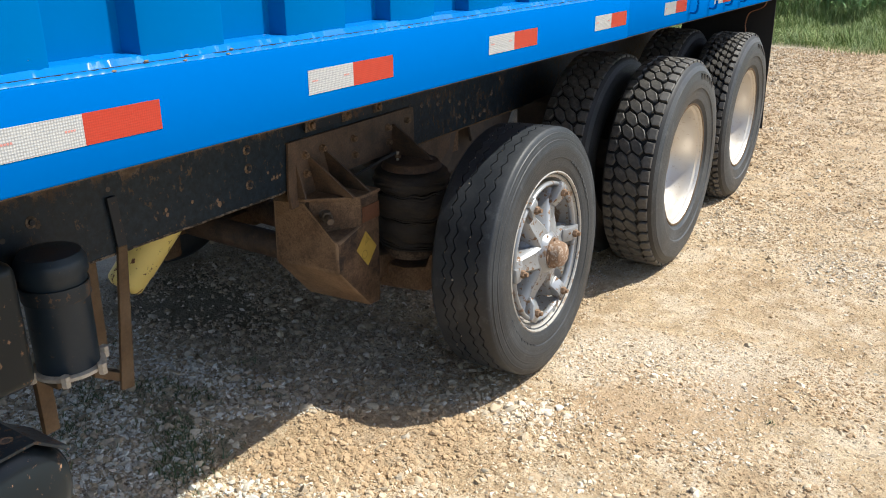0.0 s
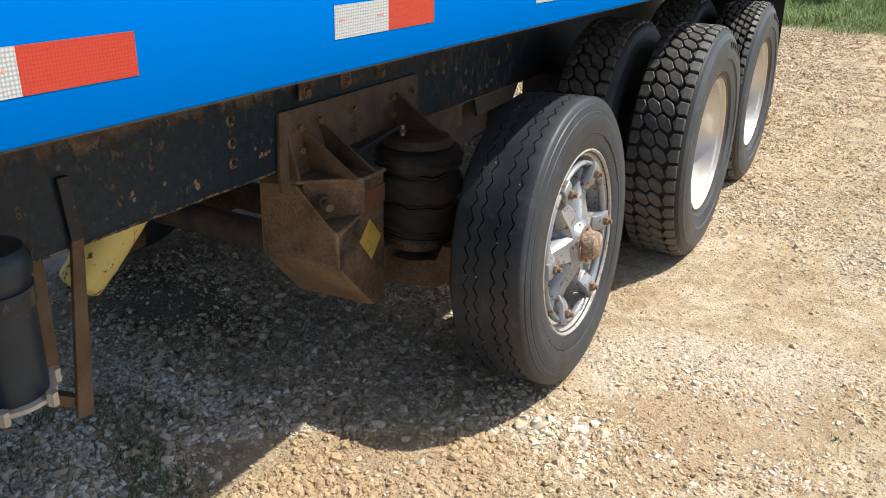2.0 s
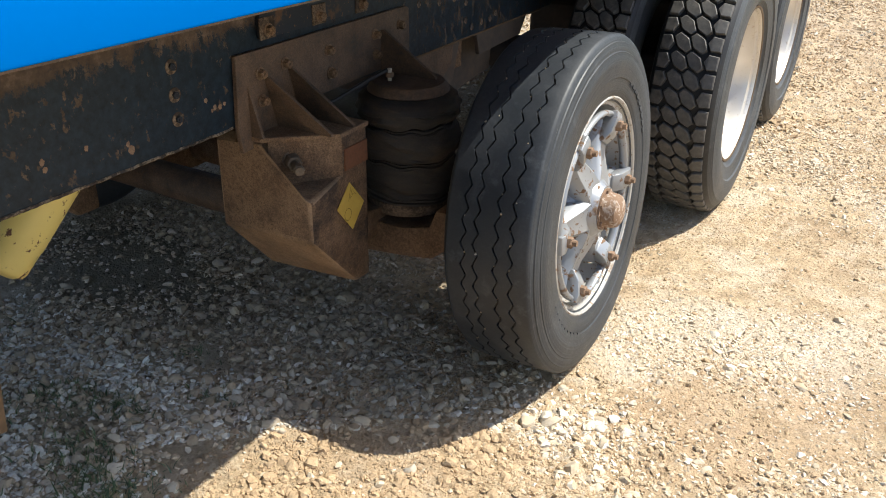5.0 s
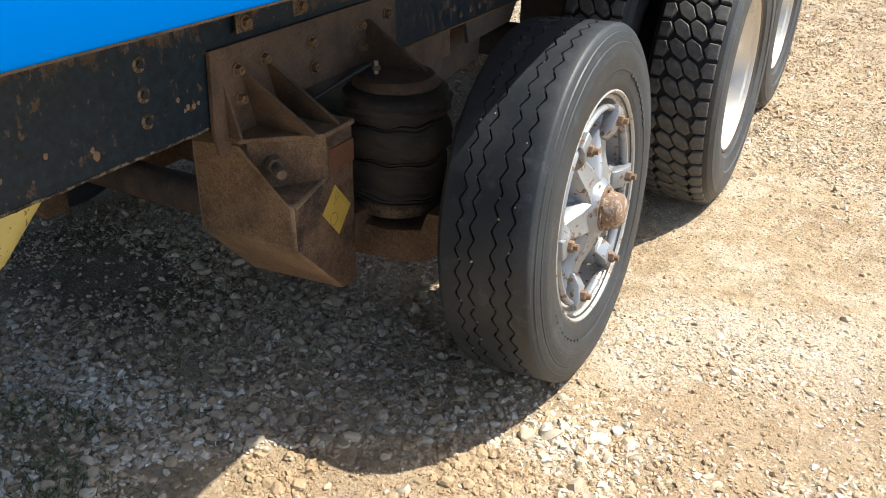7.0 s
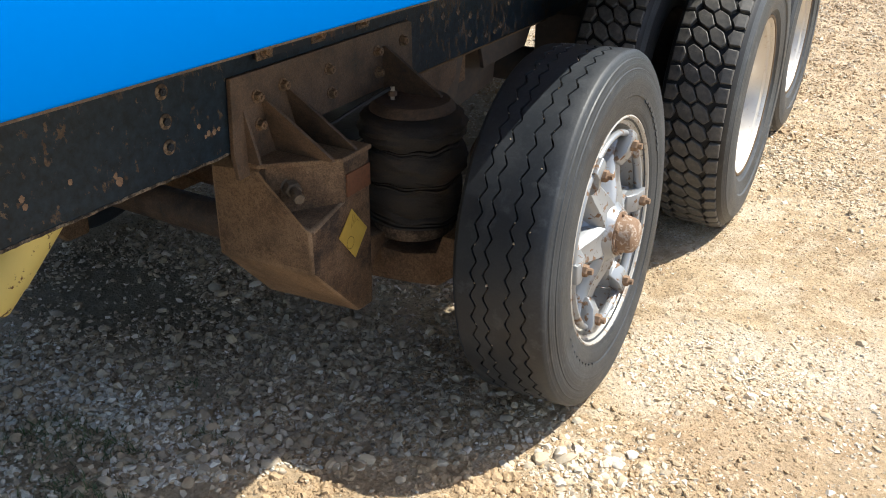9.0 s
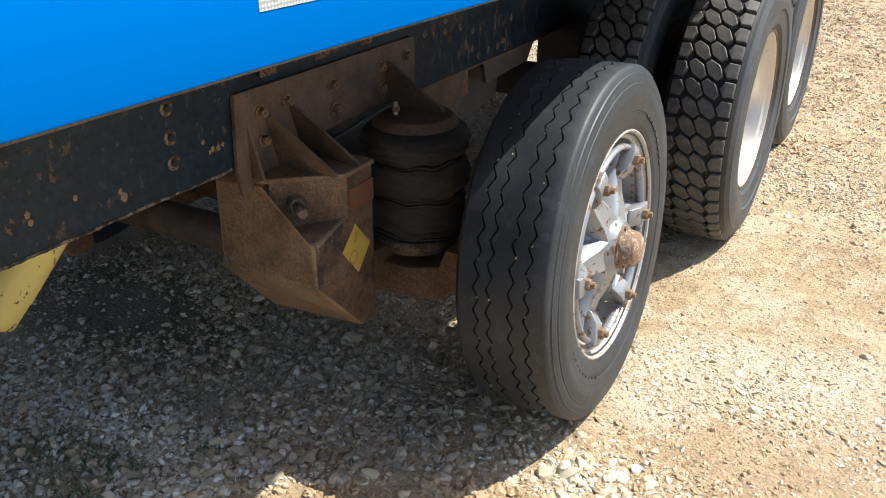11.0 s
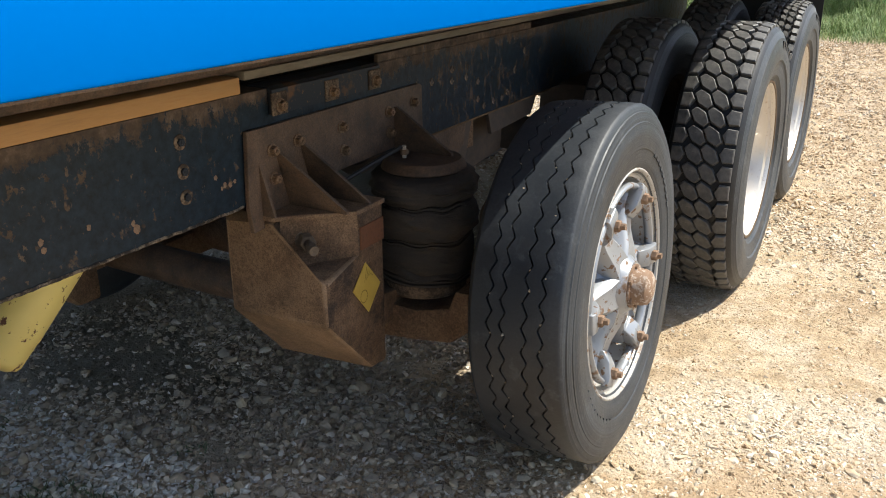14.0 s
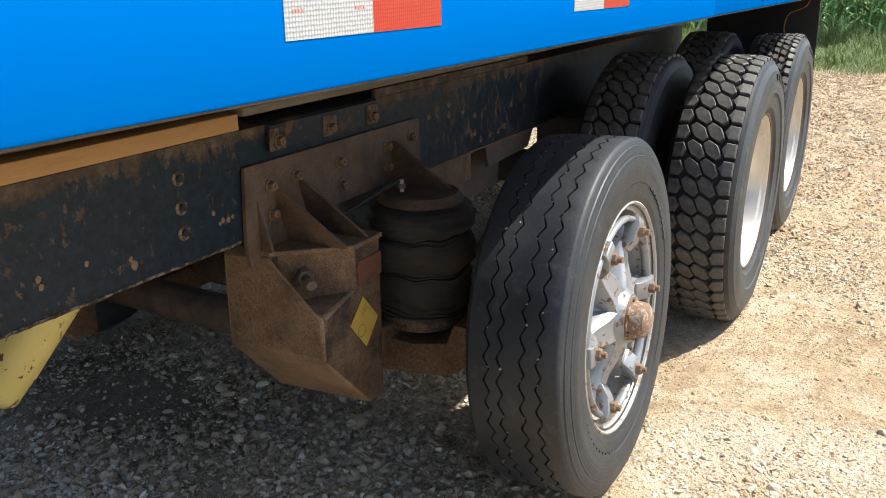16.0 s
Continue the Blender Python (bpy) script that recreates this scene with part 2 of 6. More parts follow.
HUB_SILVER = worn_paint("silver_hub_paint", (0.29, 0.30, 0.315), (0.20, 0.125, 0.08), 0.33, 0.36, 0.5, 11.0, metal=0.45, fine=48.0)
RIM_SILVER = worn_paint("silver_rim_paint", (0.42, 0.40, 0.37), (0.24, 0.155, 0.095), 0.34, 0.4, 0.5, 10.0, metal=0.25, fine=60.0)
CAP_RUST = worn_paint("rusted_hub_cap", (0.225, 0.138, 0.086), (0.40, 0.33, 0.27), 0.44, 0.7, 0.4, 30.0, metal=0.1, fine=110.0)


def dish_metal():
    m, nt, b = node_mat("polished_aluminium_dish")
    n = tex_noise(nt, 7.0, 6, 0.65)
    spots = tex_noise(nt, 60.0, 4, 0.6)
    f = ramp(nt, spots, [(0.60, gray(0)), (0.70, gray(0.5))])
    nt.links.new(blend(nt, f, (0.60, 0.56, 0.51), (0.36, 0.25, 0.16)), b.inputs["Base Color"])
    b.inputs["Metallic"].default_value = 0.6
    nt.links.new(ramp(nt, n, [(0.3, gray(0.34)), (0.7, gray(0.46))]), b.inputs["Roughness"])
    bump(nt, b, n, 0.06, 0.004)
    return m


def rubber(name, dark, dusty, share, rings=0.0, scuffs=(0.16, 0.15, 0.14), fine=130.0):
    """Worn rubber; rings adds fine concentric lines and short scuffs round the wheel's axis (object x)."""
    m, nt, b = node_mat(name)
    a = tex_noise(nt, 4.0, 6, 0.65)
    s = tex_noise(nt, fine, 3, 0.6)
    f = ramp(nt, blend(nt, 0.3 if fine > 100 else 0.6, a, s), [(0.62 - share, gray(0)), (0.80 - share * 0.4, gray(1))])
    c = blend(nt, f, dark, dusty)
    worn = ramp(nt, tex_noise(nt, 17.0, 9, 0.72), [(0.56, gray(0)), (0.66, gray(0.5))])
    c = blend(nt, worn, c, tuple(v * 1.5 for v in dusty))
    nt.links.new(ramp(nt, a, [(0.3, gray(0.40)), (0.7, gray(0.66))]), b.inputs["Roughness"])
    b.inputs["Specular IOR Level"].default_value = 0.42
    n1 = bump(nt, b, s, 0.2, 0.003)
    if rings:
        tc = nt.nodes.new("ShaderNodeTexCoord")
        sep = nt.nodes.new("ShaderNodeSeparateXYZ")
        nt.links.new(tc.outputs["Object"], sep.inputs[0])
        flat = nt.nodes.new("ShaderNodeCombineXYZ")
        nt.links.new(sep.outputs[1], flat.inputs[0])
        nt.links.new(sep.outputs[2], flat.inputs[1])
        ln = nt.nodes.new("ShaderNodeVectorMath")
        ln.operation = 'LENGTH'
        nt.links.new(flat.outputs[0], ln.inputs[0])
        turn = nt.nodes.new("ShaderNodeMath")
        turn.operation = 'ARCTAN2'
        nt.links.new(sep.outputs[2], turn.inputs[0])
        nt.links.new(sep.outputs[1], turn.inputs[1])
        polar = nt.nodes.new("ShaderNodeCombineXYZ")
        nt.links.new(ln.outputs["Value"], polar.inputs[0])
        nt.links.new(turn.outputs[0], polar.inputs[1])

        def streaks(r_scale, a_scale, detail):
            mp = nt.nodes.new("ShaderNodeVectorMath")
            mp.operation = 'MULTIPLY'
            nt.links.new(polar.outputs[0], mp.inputs[0])
            mp.inputs[1].default_value = (r_scale, a_scale, 1.0)
            no = nt.nodes.new("ShaderNodeTexNoise")
            no.inputs["Scale"].default_value = 1.0
            no.inputs["Detail"].default_value = detail
            nt.links.new(mp.outputs[0], no.inputs["Vector"])
            return no.outputs[0]
        lines = streaks(260.0, 0.7, 3.0)
        c = blend(nt, rings, c, ramp(nt, lines, [(0.35, gray(0.55)), (0.65, gray(1.35))]), 'MULTIPLY')
        rub = streaks(420.0, 9.0, 4.0)
        c = blend(nt, ramp(nt, rub, [(0.66, gray(0)), (0.74, gray(0.55))]), c, scuffs)
        bump(nt, b, lines, 0.35, 0.002, n1)
    nt.links.new(c, b.inputs["Base Color"])
    return m


ALU = dish_metal()
DUSTY_ALU = mottled("dust-filmed_wheel_disc", [(0.3, (0.20, 0.155, 0.11)), (0.55, (0.30, 0.245, 0.185)), (0.75, (0.25, 0.19, 0.135))], 9.0, 0.8, 60.0, 0.1, metal=0.1)
TYRE = rubber("worn_tyre_rubber", (0.016, 0.020, 0.026), (0.042, 0.046, 0.052), 0.17)
TYRE_SIDE = rubber("scuffed_sidewall_rubber", (0.020, 0.0235, 0.0285), (0.048, 0.051, 0.055), 0.20, 0.8)
TYRE_GREY = rubber("sun_greyed_sidewall", (0.030, 0.033, 0.037), (0.070, 0.072, 0.074), 0.24, 0.6)
# Darkened rubber: puts shade into the groove floors; also on the raised letters.
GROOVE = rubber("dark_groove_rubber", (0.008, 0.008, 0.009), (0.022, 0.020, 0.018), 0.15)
LUG = rubber("dusty_lug_rubber", (0.034, 0.034, 0.035), (0.115, 0.106, 0.094), 0.30, fine=45.0)


def tape_white():
    m, nt, b = node_mat("white_prismatic_tape")
    tc = nt.nodes.new("ShaderNodeTexCoord")
    v = nt.nodes.new("ShaderNodeTexVoronoi")
    v.inputs["Scale"].default_value = 210.0
    v.inputs["Randomness"].default_value = 0.15
    nt.links.new(tc.outputs["Object"], v.inputs["Vector"])
    cells = ramp(nt, v.outputs["Distance"], [(0.25, (0.46, 0.465, 0.465)), (0.55, (0.26, 0.27, 0.28))])
    nt.links.new(blend(nt, ramp(nt, tex_noise(nt, 14.0, 4), [(0.4, gray(0)), (0.8, gray(0.4))]), cells, (0.44, 0.44, 0.43)), b.inputs["Base Color"])
    b.inputs["Roughness"].default_value = 0.28
    bump(nt, b, v.outputs["Distance"], 0.5, 0.0015)
    return m


def tape_red():
    m, nt, b = node_mat("red_prismatic_tape")
    tc = nt.nodes.new("ShaderNodeTexCoord")
    v = nt.nodes.new("ShaderNodeTexVoronoi")
    v.inputs["Scale"].default_value = 230.0
    v.inputs["Randomness"].default_value = 0.15
    nt.links.new(tc.outputs["Object"], v.inputs["Vector"])
    nt.links.new(ramp(nt, v.outputs["Distance"], [(0.25, (0.42, 0.036, 0.018)), (0.6, (0.33, 0.026, 0.013))]), b.inputs["Base Color"])
    b.inputs["Roughness"].default_value = 0.35
    bump(nt, b, v.outputs["Distance"], 0.2, 0.001)
    return m


TAPE_WHITE, TAPE_RED = tape_white(), tape_red()
TAPE_PRINT = mottled("faint_red_tape_print", [(0.3, (0.45, 0.16, 0.14)), (0.7, (0.60, 0.30, 0.27))], 60.0, 0.4, 200.0, 0.02)


def stone_mat(name, per_object, pale=False, warm=False, grey=False):
    m, nt, b = node_mat(name)
    if per_object:
        r = nt.nodes.new("ShaderNodeObjectInfo").outputs["Random"]
    else:
        r = nt.nodes.new("ShaderNodeNewGeometry").outputs["Random Per Island"]
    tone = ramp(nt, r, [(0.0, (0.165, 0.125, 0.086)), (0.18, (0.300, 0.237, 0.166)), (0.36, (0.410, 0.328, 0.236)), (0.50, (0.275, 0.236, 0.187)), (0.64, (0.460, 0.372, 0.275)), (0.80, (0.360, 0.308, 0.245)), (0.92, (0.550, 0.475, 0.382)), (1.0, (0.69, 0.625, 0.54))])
    if grey:
        tone = ramp(nt, r, [(0.0, (0.42, 0.395, 0.345)), (0.25, (0.615, 0.585, 0.52)), (0.5, (0.52, 0.50, 0.455)), (0.75, (0.72, 0.69, 0.62)), (1.0, (0.85, 0.82, 0.755))])
    if warm:
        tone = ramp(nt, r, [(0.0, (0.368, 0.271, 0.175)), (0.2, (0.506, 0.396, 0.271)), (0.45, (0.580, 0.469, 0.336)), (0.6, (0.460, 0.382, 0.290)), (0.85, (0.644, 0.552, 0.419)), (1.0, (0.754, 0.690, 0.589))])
    if pale:
        tone = ramp(nt, r, [(0.0, (0.38, 0.31, 0.225)), (0.3, (0.50, 0.42, 0.32)), (0.6, (0.59, 0.515, 0.42)), (1.0, (0.72, 0.67, 0.595))])
    grain = tex_noise(nt, 120.0, 5, 0.7)
    veins = tex_noise(nt, 28.0, 4, 0.6)
    c = blend(nt, 0.32, tone, ramp(nt, grain, [(0.3, gray(0.35)), (0.7, gray(1.0))]), 'MULTIPLY')
    dusty = blend(nt, ramp(nt, veins, [(0.46, gray(0)), (0.70, gray(0.6))]), c, (0.55, 0.43, 0.285))
    nt.links.new(dusty, b.inputs["Base Color"])
    b.inputs["Roughness"].default_value = 0.9
    b.inputs["Specular IOR Level"].default_value = 0.25
    bump(nt, b, grain, 0.35, 0.004)
    return m


# STONE is toned darker for the truck's shade, STONE_WARM lighter for sunlit ground.
STONE, STONE_PIECE = stone_mat("gravel_stones", False), stone_mat("single_stones", True, warm=True)
STONE_WARM = stone_mat("sunlit_dusty_stones", False, warm=True)
STONE_GREY = stone_mat("clean_grey_limestone", False, grey=True)
STONE_PALE = stone_mat("pale_limestone_chips", False, True)


def soil_mat():
    m, nt, b = node_mat("sandy_gravel_soil")
    broad = tex_noise(nt, 0.9, 5, 0.6)
    mid = tex_noise(nt, 9.0, 6, 0.65)
    fine = tex_noise(nt, 95.0, 6, 0.75)
    base = ramp(nt, broad, [(0.3, (0.430, 0.310, 0.190)), (0.5, (0.550, 0.407, 0.254)), (0.7, (0.617, 0.485, 0.324))])
    patches = ramp(nt, mid, [(0.35, (0.328, 0.234, 0.144)), (0.5, (0.520, 0.386, 0.243)), (0.68, (0.645, 0.525, 0.375))])
    c = blend(nt, 0.5, base, patches)
    c = blend(nt, 0.38, c, ramp(nt, fine, [(0.34, gray(0.45)), (0.54, gray(1.0))]), 'MULTIPLY')
    tc = nt.nodes.new("ShaderNodeTexCoord")
    v = nt.nodes.new("ShaderNodeTexVoronoi")
    v.inputs["Scale"].default_value = 55.0
    nt.links.new(tc.outputs["Object"], v.inputs["Vector"])
    peb = ramp(nt, v.outputs["Distance"], [(0.15, gray(1)), (0.45, gray(0))])
    c = blend(nt, ramp(nt, mid, [(0.45, gray(0)), (0.6, gray(0.55))]), c, blend(nt, peb, c, (0.60, 0.49, 0.34)))
    sep = nt.nodes.new("ShaderNodeSeparateXYZ")
    nt.links.new(tc.outputs["Object"], sep.inputs[0])
    back = nt.nodes.new("ShaderNodeMapRange")
    back.inputs[1].default_value, back.inputs[2].default_value = 2.6, 7.0
    nt.links.new(sep.outputs[1], back.inputs[0])
    muddy = ramp(nt, tex_noise(nt, 5.0, 6, 0.7), [(0.35, (0.26, 0.18, 0.112)), (0.55, (0.48, 0.35, 0.22)), (0.72, (0.68, 0.53, 0.36))])
    brown = ramp(nt, tex_noise(nt, 2.6, 7, 0.72), [(0.50, gray(0)), (0.60, gray(0.42))])
    c = blend(nt, brown, c, muddy)
    c = blend(nt, back.outputs[0], c, blend(nt, 0.65, c, muddy))
    powder = ramp(nt, tex_noise(nt, 3.4, 8, 0.74), [(0.48, gray(0)), (0.58, gray(0.75))])
    thin = nt.nodes.new("ShaderNodeMapRange")
    thin.inputs[1].default_value, thin.inputs[2].default_value = 2.8, 4.2
    thin.inputs[3].default_value, thin.inputs[4].default_value = 1.0, 0.45
    nt.links.new(sep.outputs[1], thin.inputs[0])
    powder = blend(nt, 1.0, powder, thin.outputs[0], 'MULTIPLY')
    c = blend(nt, powder, c, blend(nt, fine, (0.56, 0.443, 0.315), (0.72, 0.612, 0.475)))
    # Soil below the truck greyed and darkened: shade put into its colour.
    shade_reach = nt.nodes.new("ShaderNodeMath")
    shade_reach.operation = 'MULTIPLY_ADD'
    shade_reach.inputs[1].default_value = 0.8
    nt.links.new(tex_noise(nt, 2.2, 6, 0.65), shade_reach.inputs[0])
    nt.links.new(sep.outputs[0], shade_reach.inputs[2])
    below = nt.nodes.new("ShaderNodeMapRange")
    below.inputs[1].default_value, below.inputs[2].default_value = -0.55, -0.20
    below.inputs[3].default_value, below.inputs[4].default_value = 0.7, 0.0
    nt.links.new(shade_reach.outputs[0], below.inputs[0])
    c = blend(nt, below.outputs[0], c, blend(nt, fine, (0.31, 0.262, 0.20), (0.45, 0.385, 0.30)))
    verge = nt.nodes.new("ShaderNodeMapRange")
    verge.inputs[1].default_value, verge.inputs[2].default_value = 10.5, 11.2
    nt.links.new(sep.outputs[1], verge.inputs[0])
    c = blend(nt, verge.outputs[0], c, (0.085, 0.105, 0.032))
    rag_noise = tex_noise(nt, 5.0, 6, 0.7)

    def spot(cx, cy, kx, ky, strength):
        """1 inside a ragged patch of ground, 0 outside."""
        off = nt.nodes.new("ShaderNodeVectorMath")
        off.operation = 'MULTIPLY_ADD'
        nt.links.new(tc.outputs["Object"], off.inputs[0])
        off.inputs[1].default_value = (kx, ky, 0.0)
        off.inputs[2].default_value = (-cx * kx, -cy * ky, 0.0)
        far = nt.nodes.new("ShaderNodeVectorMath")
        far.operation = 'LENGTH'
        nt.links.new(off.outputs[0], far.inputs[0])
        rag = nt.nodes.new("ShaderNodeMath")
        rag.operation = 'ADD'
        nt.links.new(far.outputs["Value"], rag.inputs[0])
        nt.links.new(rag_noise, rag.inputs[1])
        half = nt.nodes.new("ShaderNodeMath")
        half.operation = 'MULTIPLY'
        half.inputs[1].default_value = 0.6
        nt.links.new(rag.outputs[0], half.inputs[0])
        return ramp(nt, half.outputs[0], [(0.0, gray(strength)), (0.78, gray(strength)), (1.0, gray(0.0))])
    # a darker, ragged patch of soil below the chassis, turned-up brown earth beside the lift wheel
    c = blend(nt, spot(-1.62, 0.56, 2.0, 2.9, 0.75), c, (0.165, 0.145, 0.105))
    fresh = blend(nt, mid, (0.36, 0.245, 0.150), (0.52, 0.375, 0.235))
    for cx, cy, kx, ky in ((0.45, 0.78, 3.6, 4.0), (0.30, 0.58, 4.4, 5.5), (-0.38, 0.12, 3.2, 7.0), (0.66, 1.00, 5.0, 7.0)):
        c = blend(nt, spot(cx, cy, kx, ky, 0.6), c, fresh)
    chalky = blend(nt, mid, (0.54, 0.45, 0.345), (0.76, 0.68, 0.58))
    for cx, cy, kx, ky in ((0.36, 1.12, 2.9, 5.0), (0.18, 1.20, 4.0, 6.0), (0.58, 1.30, 4.0, 6.0), (0.10, 0.90, 6.0, 6.0)):
        c = blend(nt, spot(cx, cy, kx, ky, 0.28), c, chalky)
    c = blend(nt, 0.5, c, ramp(nt, tex_noise(nt, 17.0, 8, 0.78), [(0.36, gray(0.64)), (0.52, gray(1.0)), (0.66, gray(1.15))]), 'MULTIPLY')
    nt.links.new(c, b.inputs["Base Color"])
    b.inputs["Roughness"].default_value = 0.95
    b.inputs["Specular IOR Level"].default_value = 0.15
    clump = tex_noise(nt, 30.0, 7, 0.75)
    n0 = bump(nt, b, clump, 0.55, 0.03)
    n1 = bump(nt, b, fine, 0.65, 0.02, n0)
    bump(nt, b, peb, 0.5, 0.008, n1)
    return m


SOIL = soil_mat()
EARTH = mottled("ochre_earth", [(0.3, (0.30, 0.210, 0.127)), (0.55, (0.42, 0.302, 0.187)), (0.75, (0.52, 0.392, 0.255))], 25.0, 0.95, 140.0, 0.6, spec=0.15)

EARTH_LUMP = mottled("ochre_earth_lump", [(0.3, (0.46, 0.335, 0.21)), (0.55, (0.60, 0.450, 0.29)), (0.75, (0.68, 0.535, 0.365))], 1.1, 0.95, 3.0, 0.6, 0.3, spec=0.15)


def leaf_mat(name, stops, rough=0.55):
    m, nt, b = node_mat(name)
    r = nt.nodes.new("ShaderNodeNewGeometry").outputs["Random Per Island"]
    nt.links.new(blend(nt, 0.3, ramp(nt, r, stops), ramp(nt, tex_noise(nt, 3.0, 4), [(0.3, gray(0.03)), (0.7, gray(0.25))])), b.inputs["Base Color"])
    b.inputs["Roughness"].default_value = rough
    b.inputs["Specular IOR Level"].default_value = 0.35
    b.inputs["Subsurface Weight"].default_value = 0.0
    return m


GRASS = leaf_mat("verge_grass", [(0.0, (0.09, 0.175, 0.018)), (0.5, (0.17, 0.275, 0.030)), (0.85, (0.27, 0.335, 0.055)), (1.0, (0.36, 0.33, 0.12))], 0.6)
WEED = leaf_mat("low_dark_weeds", [(0.0, (0.03, 0.07, 0.012)), (0.6, (0.06, 0.12, 0.02)), (1.0, (0.13, 0.18, 0.04))], 0.6)
CORN = leaf_mat("corn_leaves", [(0.0, (0.09, 0.25, 0.04)), (0.5, (0.18, 0.41, 0.075)), (1.0, (0.36, 0.58, 0.16))], 0.42)


# ---- mesh helpers ----
def finish(bm, name, material, smooth=None):
    bmesh.ops.recalc_face_normals(bm, faces=bm.faces)
    me = bpy.data.meshes.new(name)
    bm.to_mesh(me)
    bm.free()
    for mt in (material if isinstance(material, (list, tuple)) else [material]):
        me.materials.append(mt)
    if smooth is not None:
        me.polygons.foreach_set("use_smooth", [True] * len(me.polygons))
        me.set_sharp_from_angle(angle=radians(smooth))
    return me


def part(name, bm, material, parent=None, label="", smooth=None, m=None):
    ob = new(name, bm if isinstance(bm, bpy.types.Mesh) else finish(bm, name, material, smooth))
    if parent is not None:
        ob.parent = parent
    if m is not None:
        ob.matrix_basis = m
    return tagged(ob, label)


def empty(name, parent=None, m=None, label=""):
    ob = new(name)
    ob.empty_display_size = 0.1
    if parent is not None:
        ob.parent = parent
    if m is not None:
        ob.matrix_basis = m
    return tagged(ob, label)


def box(x0, x1, y0, y1, z0, z1, bevel=0.0, seg=2, bm=None):
    tmp = bmesh.new()
    vs = [tmp.verts.new((x, y, z)) for x in (x0, x1) for y in (y0, y1) for z in (z0, z1)]
    for q in ((0, 1, 3, 2), (4, 6, 7, 5), (0, 4, 5, 1), (2, 3, 7, 6), (0, 2, 6, 4), (1, 5, 7, 3)):
        tmp.faces.new([vs[i] for i in q])
    if bevel:
        bmesh.ops.bevel(tmp, geom=tmp.edges[:], offset=bevel, segments=seg, affect='EDGES', profile=0.5)
    return join(bm, tmp)


def join(bm, other):
    if bm is None:
        return other
    me = bpy.data.meshes.new("tmp")
    other.to_mesh(me)
    other.free()
    bm.from_mesh(me)
    bpy.data.meshes.remove(me)
    return bm


def moved(bm, m):
    bmesh.ops.transform(bm, matrix=m, verts=bm.verts)
    return bm


def lathe(profile, n, bm=None, closed=False):
    """Turns (x, r) points round the x axis."""
    bm = bm or bmesh.new()
    rings = []
    for x, r in profile:
        if r < 1e-6:
            rings.append([bm.verts.new((x, 0, 0))])
        else:
            rings.append([bm.verts.new((x, r * math.cos(2 * math.pi * i / n), r * math.sin(2 * math.pi * i / n))) for i in range(n)])
    if closed:
        rings.append(rings[0])
    for a, b in zip(rings, rings[1:]):
        for i in range(n):
            j = (i + 1) % n
            if len(a) == 1:
                bm.faces.new((a[0], b[i], b[j]))
            elif len(b) == 1:
                bm.faces.new((a[i], b[0], a[j]))
            else:
                bm.faces.new((a[i], b[i], b[j], a[j]))
    return bm


def rod(p, q, r, n=12, bm=None, cap=True):
    p, q = Vector(p), Vector(q)
    prof = [(0, r), ((q - p).length, r)]
    if cap:
        prof = [(0, 0)] + prof + [((q - p).length, 0)]
    t = lathe(prof, n)
    turn = (q - p).to_track_quat('X', 'Z').to_matrix().to_4x4()
    return join(bm, moved(t, Matrix.Translation(p) @ turn))


def tube(points, r, n=8):
    """A bent tube through the points."""
    pts = [Vector(p) for p in points]
    fine = []
    for i in range(len(pts) - 1):
        p0, p1, p2, p3 = pts[max(i - 1, 0)], pts[i], pts[i + 1], pts[min(i + 2, len(pts) - 1)]
        for k in range(6):
            t = k / 6
            fine.append(0.5 * ((2 * p1) + (p2 - p0) * t + (2 * p0 - 5 * p1 + 4 * p2 - p3) * t * t + (3 * p1 - p0 - 3 * p2 + p3) * t ** 3))
    fine.append(pts[-1])
    bm = bmesh.new()
    rings = []
    for i, p in enumerate(fine):
        d = (fine[min(i + 1, len(fine) - 1)] - fine[max(i - 1, 0)]).normalized()
        q = d.to_track_quat('X', 'Z').to_matrix()
        rings.append([bm.verts.new(p + q @ Vector((0, r * math.cos(a), r * math.sin(a)))) for a in (2 * math.pi * k / n for k in range(n))])
    for a, b in zip(rings, rings[1:]):
        for k in range(n):
            bm.faces.new((a[k], a[(k + 1) % n], b[(k + 1) % n], b[k]))
    bm.faces.new(rings[0])
    bm.faces.new(rings[-1])
    return bm


def slab(outline, axis, a, b, bevel=0.0, bm=None):
    """A plate: an outline in the two other axes, from a to b along axis 'x', 'y' or 'z'."""
    def at(p, v):
        return {"x": (v, p[0], p[1]), "y": (p[0], v, p[1]), "z": (p[0], p[1], v)}[axis]
    t = bmesh.new()
    lo, hi = [t.verts.new(at(p, a)) for p in outline], [t.verts.new(at(p, b)) for p in outline]
    t.faces.new(lo)
    t.faces.new(hi[::-1])
    for i in range(len(outline)):
        j = (i + 1) % len(outline)
        t.faces.new((lo[i], lo[j], hi[j], hi[i]))
    bmesh.ops.recalc_face_normals(t, faces=t.faces)
    if bevel:
        bmesh.ops.bevel(t, geom=t.edges[:], offset=bevel, segments=2, affect='EDGES', profile=0.5)
    return join(bm, t)


def sheared(bm, k):
    for v in bm.verts:
        v.co.z += k * v.co.y
    return bm


# ---- the ground ----
def soft(a, b, v):
    t = min(1.0, max(0.0, (v - a) / (b - a)))
    return t * t * (3 - 2 * t)


